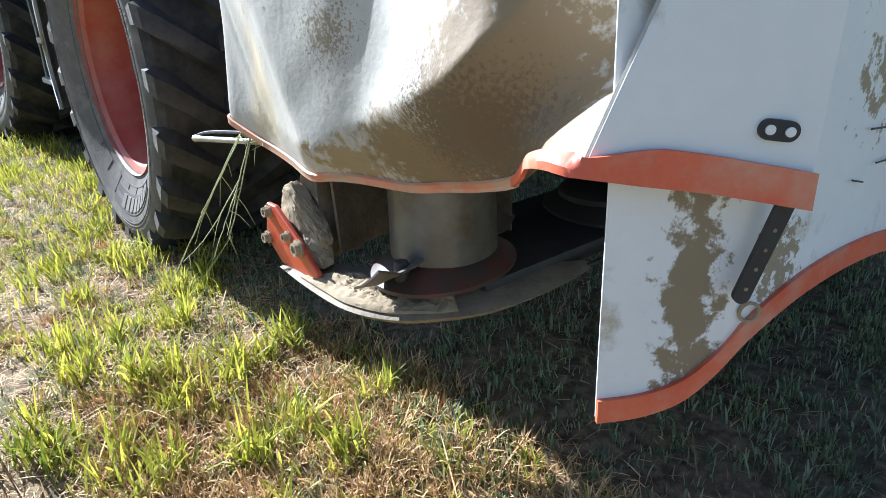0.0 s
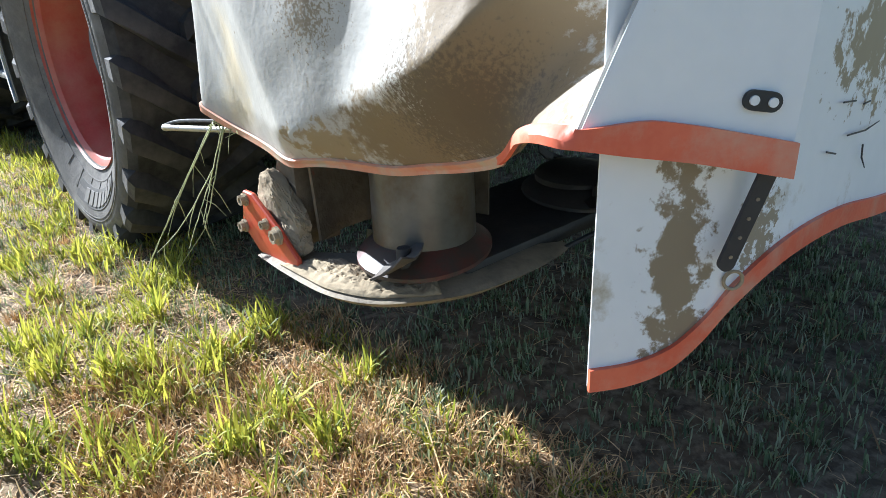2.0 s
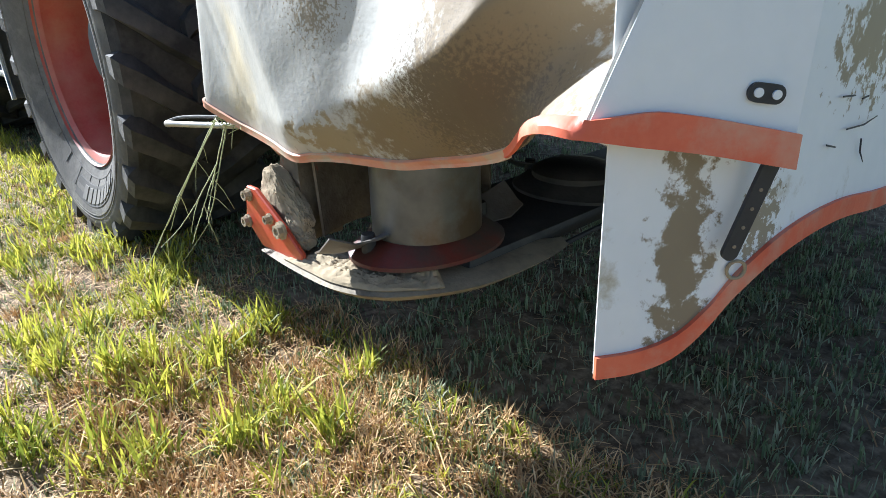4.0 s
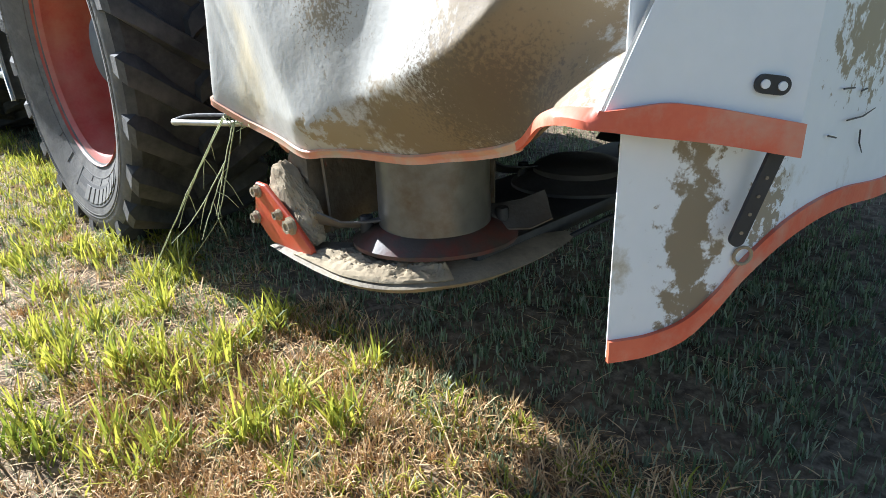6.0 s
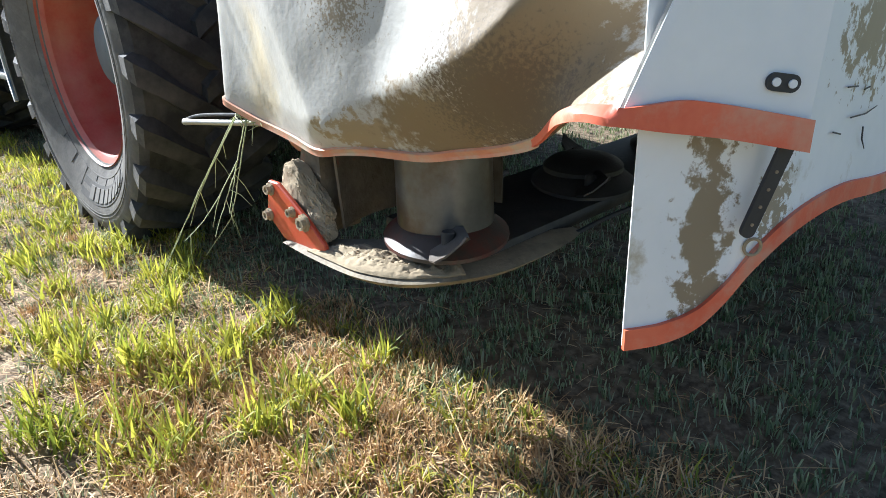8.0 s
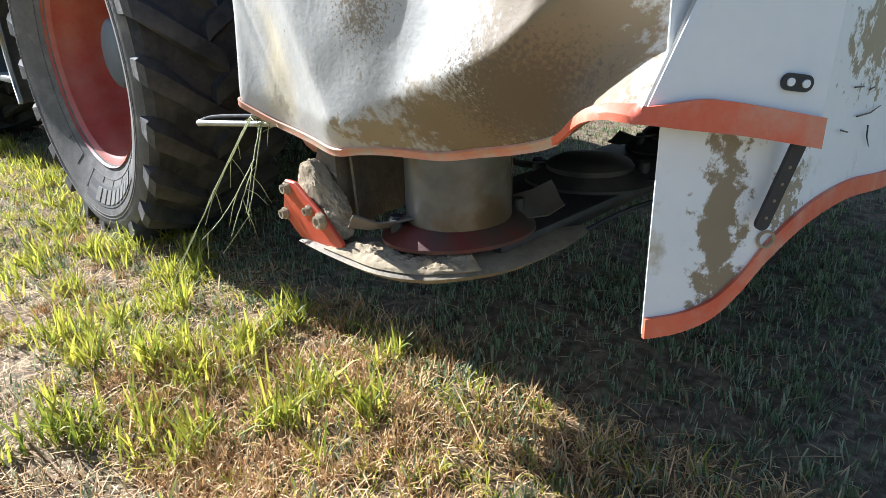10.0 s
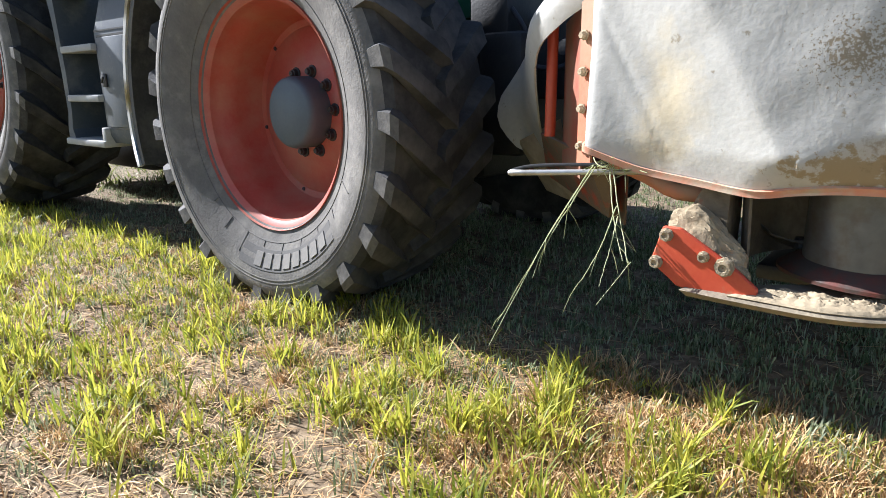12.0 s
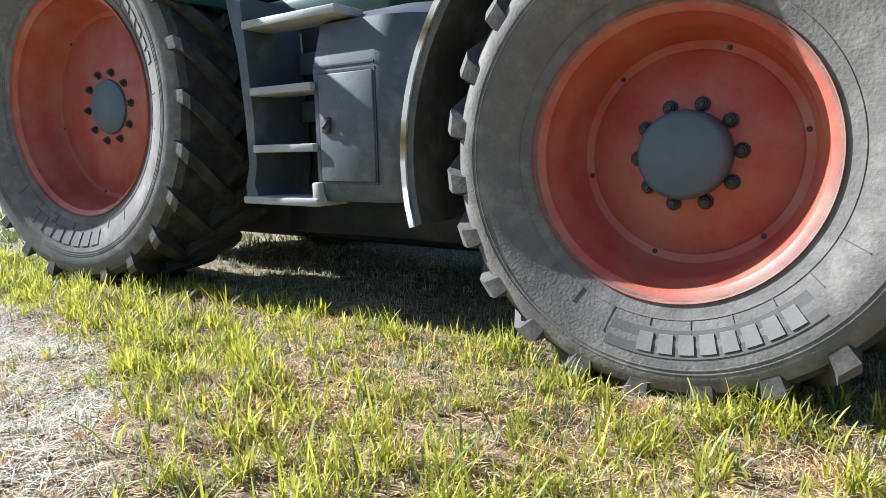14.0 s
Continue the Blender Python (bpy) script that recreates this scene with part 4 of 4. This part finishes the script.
    rows = [[Vector((p.x, p.y, 0.372)) + (Vector((DISC[0], DISC[1], 0)) - p).normalized() * 0.06 for p in edge],
            [Vector((p.x, p.y, 0.380)) for p in lowr], [Vector((p.x, p.y, 0.396)) for p in edge], [Vector((p.x, p.y, 0.404)) for p in lowr],
            [Vector((p.x, p.y, 0.408)) + (Vector((DISC[0], DISC[1], 0)) - p).normalized() * 0.12 for p in edge],
            [Vector((DISC[0] + (p.x - DISC[0]) * 0.1, DISC[1] + (p.y - DISC[1]) * 0.1, 0.41)) for p in edge]]
    sheet(bm, rows, 0.004)
    part("skid_shoe", bm, BELT, m, "worn steel skid shoe under the outer disc")
    bm = bmesh.new()
    box(bm, (1.80, -0.12, 0.385), (2.14, 2.0, 0.425), 0.012)
    part("cutter_bar", bm, BLACK, m, "flat dark cutter bar")
    bm = bmesh.new()
    tube(bm, spline([(2.18, 0.14, 0.395), (2.20, 0.3, 0.41), (2.24, 0.6, 0.41), (2.2, 1.0, 0.40)], 12), 0.006, 8)
    part("bar_edge", bm, BLACK, m, "bright worn edge of the bar")
    return m


def make_disc(m, c):
    """A mowing disc in its own space: oval plate, drum on top and two hinged knives with raised wings."""
    bm = bmesh.new()
    ring = []
    for k in range(40):
        a = 2 * math.pi * k / 40
        ring.append((0.178 * math.cos(a), 0.138 * math.sin(a)))
    lay = [(0.60, 0.044), (0.78, 0.034), (0.93, 0.016), (1.0, 0.008), (1.0, 0.0), (0.5, -0.004)]
    vs = [[bm.verts.new((x * k, y * k, z)) for x, y in ring] for k, z in lay]
    for A, B in zip(vs, vs[1:]):
        for k in range(40):
            bm.faces.new((A[k], A[(k + 1) % 40], B[(k + 1) % 40], B[k]))
    bm.faces.new(vs[0])
    bm.faces.new(vs[-1][::-1])
    # only the outer disc keeps its colours; black on the others paints the covers' shade
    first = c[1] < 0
    d = part("mowing_disc", bm, OLDRED if first else BLACK, m, "spinning mowing disc, red outermost, inner ones blackened for shade", at=Matrix.Translation(Vector((c[0], c[1], 0.428)) - MOWER))
    bm = bmesh.new()
    rings = []
    for z, k in ((0.036, 1.0), (0.05, 1.0), (0.14, 0.985), (0.26, 0.985), (0.30, 0.97)) if first else ((0.036, 1.0), (0.05, 1.0), (0.06, 0.9), (0.07, 0.7), (0.075, 0.4)):
        rings.append([bm.verts.new((0.120 * k * math.cos(a), 0.106 * k * math.sin(a), z)) for a in np.linspace(0, 2 * math.pi, 48, endpoint=False)])
    for A, B in zip(rings, rings[1:]):
        for k in range(48):
            bm.faces.new((A[k], A[(k + 1) % 48], B[(k + 1) % 48], B[k]))
    bm.faces.new(rings[-1])
    bm.faces.new(rings[0][::-1])
    part("drum", bm, DRUM if first else BLACK, d, "scuffed steel conveying drum, inner ones blackened for shade", at=Matrix())
    bm = bmesh.new()
    rows = []
    for u, w, z in ((0.11, 0.030, 0.030), (0.15, 0.036, 0.024), (0.20, 0.040, 0.024), (0.248, 0.030, 0.040)):
        rows.append([Vector((u, -w, z - 0.006)), Vector((u, -w * 0.3, z + 0.004)), Vector((u, w * 0.6, z + 0.026)), Vector((u - 0.004, w, z + 0.038 * (0.3 + u * 3)))])
    sheet(bm, rows, 0.004)
    blade = part("knife", bm, KNIFE if first else BLACK, d, "worn steel knife, inner ones blackened for shade", at=Matrix())
    same_part(blade, d, pose(0, 0, 0, 0, 0, 180))
    bm = bmesh.new()
    revolve(bm, [(0.001, 0.058), (0.013, 0.058), (0.015, 0.05), (0.015, 0.02), (0.001, 0.02)], 12, axis="z")
    nut = part("knife_bolt", bm, BLACK, d, "dark knife bolt", at=pose(0.145, 0, 0))
    same_part(nut, d, pose(-0.145, 0, 0))
    return d


mower = make_mower()
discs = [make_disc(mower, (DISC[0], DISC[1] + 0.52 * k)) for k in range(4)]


# ---- hanging grass stems ----
def make_stems():
    bm = bmesh.new()
    rng = random.Random(8)
    lines = [[(1.452, -0.293, 0.655), (1.415, -0.335, 0.57), (1.372, -0.39, 0.46), (1.335, -0.45, 0.34), (1.299, -0.519, 0.214)],
             [(1.457, -0.295, 0.650), (1.422, -0.335, 0.57), (1.380, -0.385, 0.465), (1.362, -0.42, 0.38)],
             [(1.448, -0.291, 0.648), (1.408, -0.335, 0.56), (1.365, -0.39, 0.45), (1.322, -0.455, 0.325), (1.305, -0.49, 0.27)],
             [(1.500, -0.285, 0.652), (1.535, -0.33, 0.58), (1.578, -0.38, 0.505), (1.607, -0.414, 0.460), (1.609, -0.418, 0.456), (1.563, -0.475, 0.366)],
             [(1.492, -0.285, 0.650), (1.522, -0.332, 0.58), (1.560, -0.378, 0.51), (1.594, -0.414, 0.462)],
             [(1.540, -0.345, 0.570), (1.540, -0.40, 0.50), (1.530, -0.45, 0.44), (1.520, -0.50, 0.40)],
             [(1.552, -0.36, 0.550), (1.556, -0.40, 0.48), (1.552, -0.44, 0.40)],
             [(1.44, -0.27, 0.67), (1.47, -0.30, 0.655), (1.52, -0.29, 0.648), (1.56, -0.25, 0.655)]]
    for ln_ in lines:
        p = spline(ln_, 16)
        p = [q + Vector((rng.uniform(-1, 1), rng.uniform(-1, 1), 0)) * 0.0012 for q in p]
        tube(bm, p, 0.0017, 5, [1 - 0.6 * i / 15 for i in range(16)])
        for k in range(2):
            i = rng.randrange(4, 14)
            dv = Vector((rng.uniform(-0.05, 0.05), rng.uniform(-0.03, 0.03), -rng.uniform(0.03, 0.09)))
            tube(bm, [p[i], p[i] + dv * 0.5 + Vector((0, 0, 0.008)), p[i] + dv], 0.0011, 4, [1, 0.8, 0.3])
    for k in range(34):
        q = Vector((rng.uniform(1.44, 1.56), rng.uniform(-0.29, -0.22), rng.uniform(0.642, 0.668)))
        dv = Vector((rng.uniform(-0.04, 0.04), rng.uniform(-0.02, 0.02), rng.uniform(-0.025, 0.02)))
        tube(bm, [q - dv, q, q + dv], 0.0016, 4, [0.5, 1, 0.4])
    ob = part("hanging_grass", bm, STEM, None, at=Matrix())
    tagged(ob, "long cut grass stems caught on the steel rod", "grass", kind="stuff")


make_stems()


# ---- grass ----
def blades(name, pos, h, w, lean, mat_, label, seed, z=None, curl=0.5, blunt=False, lie=1.0):
    rng = np.random.default_rng(seed)
    n = len(pos)
    az = rng.uniform(0, 2 * np.pi, n)
    fc = az + np.pi / 2 + rng.normal(0, 0.4, n)
    base = np.stack([pos[:, 0], pos[:, 1], (gz(pos[:, 0], pos[:, 1]) - 0.008) if z is None else z], 1)
    dirv = np.stack([np.cos(az), np.sin(az), np.zeros(n)], 1)
    side = np.stack([np.cos(fc), np.sin(fc), np.zeros(n)], 1)
    V = []
    for s, ww in ((0, 0.7), (0.45, 1.0), (0.8, 0.95 if blunt else 0.65)):
        c = base + dirv * (lean * h * (s * (1 - curl) + curl * s * s))[:, None]
        c[:, 2] += lie * h * s * np.sqrt(np.maximum(1 - (lean * s * 0.7) ** 2, 0.05))
        V += [c - side * (w * ww / 2)[:, None], c + side * (w * ww / 2)[:, None]]
    if blunt:
        h = h * 0.84
    c = base + dirv * (lean * h)[:, None]
    c[:, 2] += lie * h * np.sqrt(np.maximum(1 - (lean * 0.76) ** 2, 0.03))
    V.append(c)
    V = np.stack(V, 1).reshape(-1, 3)
    k = np.arange(n)[:, None] * 7
    F = np.concatenate([k + np.array(t) for t in ([0, 1, 3], [0, 3, 2], [2, 3, 5], [2, 5, 4], [4, 5, 6])])
    me = bpy.data.meshes.new(name)
    me.from_pydata(V.tolist(), [], F.tolist())
    me.materials.append(mat_)
    me.shade_smooth()
    return tagged(new(name, me), label, "grass", kind="stuff")


def clear(p):
    """Keeps stems from standing inside the tyres."""
    ok = np.ones(len(p), bool)
    for x, y0, y1, L in ((0, -0.27, 0.24, 0.22), (-3.40, -0.42, 0.32, 0.28), (0, 1.7, 2.2, 0.22), (-3.40, 1.65, 2.35, 0.28)):
        ok &= ~((abs(p[:, 0] - x) < L) & (p[:, 1] > y0) & (p[:, 1] < y1))
    return p[ok]


def field(rng, n, x0, x1, y0, y1):
    return np.stack([rng.uniform(x0, x1, n), rng.uniform(y0, y1, n)], 1)


def patch(p):
    """Where the green tufts grow: 0 to 1."""
    x, y = p[:, 0], p[:, 1]
    return 0.5 + 0.30 * np.sin(2.3 * x + 1.1 * y + 0.6) * np.sin(1.7 * y - 0.9 * x + 2) + 0.25 * np.sin(5.1 * x - 3.3 * y) * np.sin(4.3 * y + 1)


def tufts(rng, c, lo, hi, h0, h1, s0, s1):
    p, hh = [], []
    for q in c:
        k = rng.integers(lo, hi)
        p.append(q + rng.normal(0, rng.uniform(s0, s1), (k, 2)))
        hh.append(rng.uniform(0.45, 1.1, k) * rng.uniform(h0, h1))
    return np.concatenate(p), np.concatenate(hh)


def off_tyres(p, hh):
    m = ~((abs(p[:, 0]) < 0.25) & (p[:, 1] > -0.27) & (p[:, 1] < 0.25)) & ~((abs(p[:, 0] + 3.40) < 0.3) & (p[:, 1] > -0.42) & (p[:, 1] < 0.36))
    return p[m], hh[m]


# clumps that stand apart beside the mower: place and size
CLUMPS = [(0.37, -0.37, 0.10), (0.77, -0.31, 0.09), (0.99, -0.43, 0.06), (1.0, -0.63, 0.09), (1.3, -0.58, 0.09), (1.17, -0.73, 0.06), (1.40, -0.31, 0.06), (1.36, -0.2, 0.05), (1.43, -0.40, 0.04),
          (1.45, -0.54, 0.06), (1.75, -0.53, 0.06), (1.73, -0.42, 0.07), (1.92, -0.34, 0.05), (1.56, -0.72, 0.08), (1.44, -0.87, 0.08), (1.71, -0.67, 0.06), (1.76, -0.16, 0.04), (0.97, -0.75, 0.06),
          (0.05, -0.6, 0.10), (0.30, -0.13, 0.04), (0.55, -0.62, 0.05), (-0.25, -0.42, 0.08), (0.2, -0.42, 0.05), (0.62, -0.2, 0.05)]


def mulch_edge(x):
    """Far border of the strip of dry mulch beside the tractor."""
    return np.interp(x, [-3.2, -2.0, -1.5, -1.24, -0.85, 0.2], [-0.92, -1.0, -1.18, -1.45, -1.62, -2.1])


def lush(p):
    """How thick the green leaves stand: a band along the mulch, a hem along the tractor, thin elsewhere."""
    x, y = p[:, 0], p[:, 1]
    mid = np.interp(x, [-3.2, -2.2, -1.2, -0.6, 0.2, 0.8], [-0.55, -0.66, -0.98, -1.25, -1.2, -1.1])
    band = np.exp(-((y - mid) / 0.24) ** 2)
    hem = 0.7 * np.exp(-((y + 0.2) / 0.09) ** 2) * (x < -0.2)
    d = 0.14 + 0.55 * np.clip(patch(p) - 0.45, 0, 1) + band * np.clip((1.2 - x) / 0.8, 0, 1) + hem
    d *= np.where(y < mulch_edge(x), 0.16, 1.0) * np.clip((0.0 - y) / 0.12, 0, 1) * np.clip((2.5 - x) / 1.2, 0.05, 1)
    n = np.sin(17 * x + 5 * y) * np.sin(13 * y - 7 * x) + 0.6 * np.sin(29 * x - 11 * y) * np.sin(23 * y + 9 * x)
    d *= np.clip(0.55 + 0.9 * n, 0.06, 1.5)
    return d * np.where((x > 0.3) & (y > -1.0), 0.30, 1.0)


def make_grass():
    rng = np.random.default_rng(11)
    # short mown stubble everywhere, denser close by
    near = field(rng, 20000, -3.2, 3.2, -1.6, 1.6)
    near = near[(near[:, 1] > -0.1) | (rng.uniform(0, 1, len(near)) < 0.10 + 0.45 * (patch(near) > 0.5))]
    p = clear(np.concatenate([near, field(rng, 30000, -9, 8, 1.5, 9), field(rng, 26000, -2.5, 4.5, 1.2, 5.5), field(rng, 12000, -9, -3, -2.5, 1.5)]))
    n = len(p)
    blades("stubble_grass", p, rng.uniform(0.015, 0.045, n), rng.uniform(0.0022, 0.0045, n), rng.uniform(0.05, 0.6, n), STUBBLE, "short mown stubble in dull green and straw", 1)
    # cut tufts with blunt tops in the mower's lane
    c = field(rng, 4200, -0.9, 4.2, -0.75, 1.7)
    c = c[(c[:, 1] > -0.25) | (rng.uniform(0, 1, len(c)) < 0.15)]
    p, hh = off_tyres(*tufts(rng, np.concatenate([c, field(rng, 5200, -3.0, 4.8, 1.7, 6.2)]), 5, 15, 0.03, 0.062, 0.006, 0.022))
    n = len(p)
    blades("cut_tuft_grass", p, hh, rng.uniform(0.003, 0.0055, n), rng.uniform(0.05, 0.55, n), TUFT, "upright mown tufts with blunt pale tops", 12, blunt=True)
    # the meadow round about, in loose tufts
    c = field(rng, 13000, -10, 9, -7.5, 10.5)
    c = c[~((c[:, 0] > -3.6) & (c[:, 0] < 4.5) & (c[:, 1] > -2.0) & (c[:, 1] < 6.0)) & (np.hypot(c[:, 0] + 0.5, c[:, 1] - 1.5) < 9.5)]
    p, hh = tufts(rng, c, 6, 14, 0.05, 0.11, 0.03, 0.07)
    n = len(p)
    blades("meadow_grass", p, hh, rng.uniform(0.008, 0.018, n), rng.uniform(0.2, 1.0, n), LEAF, "loose tufts of dull green mown meadow grass", 9)
    # little clumps of regrowth
    p, hh = off_tyres(*tufts(rng, field(rng, 2300, -3.5, 3.2, -1.8, 1.4), 8, 18, 0.03, 0.06, 0.012, 0.03))
    n = len(p)
    blades("regrowth_grass", p, hh, rng.uniform(0.003, 0.006, n), rng.uniform(0.1, 0.8, n), STUBBLE, "small clumps of dull green regrowth", 5)
    # tufts of long green leaves, in clumps
    c = field(rng, 9500, -5.5, 3.0, -2.0, 0.2)
    c = c[lush(c) > rng.uniform(0.0, 1.0, len(c))]
    own = [np.array([x, y]) + rng.normal(0, 0.55 * r, (int(120 * r) + 4, 2)) for x, y, r in CLUMPS]
    p, hh = off_tyres(*tufts(rng, np.concatenate([c] + own), 5, 14, 0.06, 0.145, 0.008, 0.026))
    n = len(p)
    blades("green_grass", p, hh, rng.uniform(0.0035, 0.0085, n), rng.uniform(0.1, 1.0, n), GREEN, "tufts of fresh green meadow grass", 2)
    c = np.concatenate([field(rng, 300, 1.2, 3.0, -0.9, -0.02), field(rng, 900, -2.2, 1.3, -1.2, -0.1)])
    c = c[(patch(c * 2.6) > 0.42) | (c[:, 0] > 1.3)]
    p, hh = off_tyres(*tufts(rng, c, 10, 26, 0.025, 0.06, 0.010, 0.03))
    n = len(p)
    blades("young_grass", p, hh, rng.uniform(0.0025, 0.0055, n), rng.uniform(0.2, 1.1, n), GREEN, "short yellowish young grass", 7)
    # dry clumps and loose straw, kept to the sunlit side so the shaded ground stays darker
    c = np.concatenate([field(rng, 1300, -3.3, 3.0, -1.8, 0.0), field(rng, 1900, 1.3, 3.0, -0.8, 0.02)])
    c = c[rng.uniform(0, 1, len(c)) < 0.15 + 1.5 * np.clip(patch(c[:, ::-1] * 1.7) - 0.38, 0, 1)]
    p, hh = off_tyres(*tufts(rng, c, 14, 36, 0.025, 0.07, 0.010, 0.03))
    n = len(p)
    blades("dry_grass", p, hh, rng.uniform(0.002, 0.0042, n), rng.uniform(0.2, 1.1, n), STRAW, "dry straw-coloured grass clumps", 3)
    p = clear(field(rng, 66000, -3.3, 3.2, -1.8, 1.0))
    # pale straw thins out at the shadow's border, deepening the shade beyond it
    p = p[(p[:, 1] < -0.02 + 0.12 * np.sin(3 * p[:, 0])) | (rng.uniform(0, 1, len(p)) < 0.12)]
    n = len(p)
    blades("cut_straw", p, rng.uniform(0.012, 0.06, n), rng.uniform(0.0015, 0.004, n), rng.uniform(0.93, 1.15, n), STRAW, "loose cut straw lying on the soil", 4, z=gz(p[:, 0], p[:, 1]) + rng.uniform(0.0, 0.014, n), curl=0.3, lie=0.22)
    p = field(rng, 34000, -5.0, 0.2, -2.2, -0.85)
    p = p[p[:, 1] < mulch_edge(p[:, 0]) + rng.normal(0, 0.07, len(p))]
    n = len(p)
    blades("dry_mulch", p, rng.uniform(0.02, 0.09, n), rng.uniform(0.0015, 0.0045, n), rng.uniform(0.98, 1.15, n), MULCH, "pale dry mulch of cut grass on the ground", 8, z=gz(p[:, 0], p[:, 1]) + rng.uniform(0.0, 0.02, n), curl=0.3, lie=0.25)
    p = clear(field(rng, 220, -3.3, 3.2, -1.8, 0.6))
    n = len(p)
    blades("long_straw", p, rng.uniform(0.08, 0.2, n), rng.uniform(0.0025, 0.0045, n), rng.uniform(1.15, 1.18, n), STRAW, "long pale straws lying across the stubble", 6, z=gz(p[:, 0], p[:, 1]) + rng.uniform(0.008, 0.03, n), curl=0.12, lie=0.1)


make_grass()


# ---- movement ----
def motions():
    """The mowing discs turn: seconds and the share of half turns times 1.6."""
    beat = [(0.0, 0.5), (0.5, 1.9), (0.6, 2.15), (0.9, 2.5), (1.2, 2.8), (1.5, 3.1), (2.0, 3.55), (2.2, 3.75), (2.5, 3.95), (2.8, 4.2), (3.0, 4.4), (3.2, 4.65), (5.3, 6.85), (5.5, 7.0), (5.7, 7.15),
            (5.9, 7.3), (6.1, 7.5), (6.3, 7.7), (6.5, 7.9), (6.7, 8.25), (6.9, 8.5), (7.1, 8.62), (7.3, 8.85), (7.5, 9.05), (7.7, 9.45), (9.8, 11.9), (10.0, 12.08), (10.2, 12.4), (10.3, 12.55),
            (10.4, 13.1), (10.5, 13.4), (10.6, 13.95), (10.7, 14.4), (10.8, 14.75), (10.9, 14.95), (11.0, 15.2), (11.1, 15.5), (11.2, 15.75), (11.5, 16.6), (14.0, 22.0)]
    even = []
    for (t0, c0), (t1, c1) in zip(beat, beat[1:]):
        k = max(1, math.ceil((c1 - c0) / 0.5))
        even += [(t0 + (t1 - t0) * i / k, c0 + (c1 - c0) * i / k) for i in range(k)]
    even.append(beat[-1])
    for i, d in enumerate(discs):
        base = Vector((DISC[0], DISC[1] + 0.52 * i, 0.428)) - MOWER
        way = 1 if i % 2 == 0 else -1
        walk(d, [(t, Matrix.Translation(base) @ pose(0, 0, 0, 0, 0, way * (230 - 112.5 * (c - 1.0)) + 90 * i)) for t, c in even])


motions()
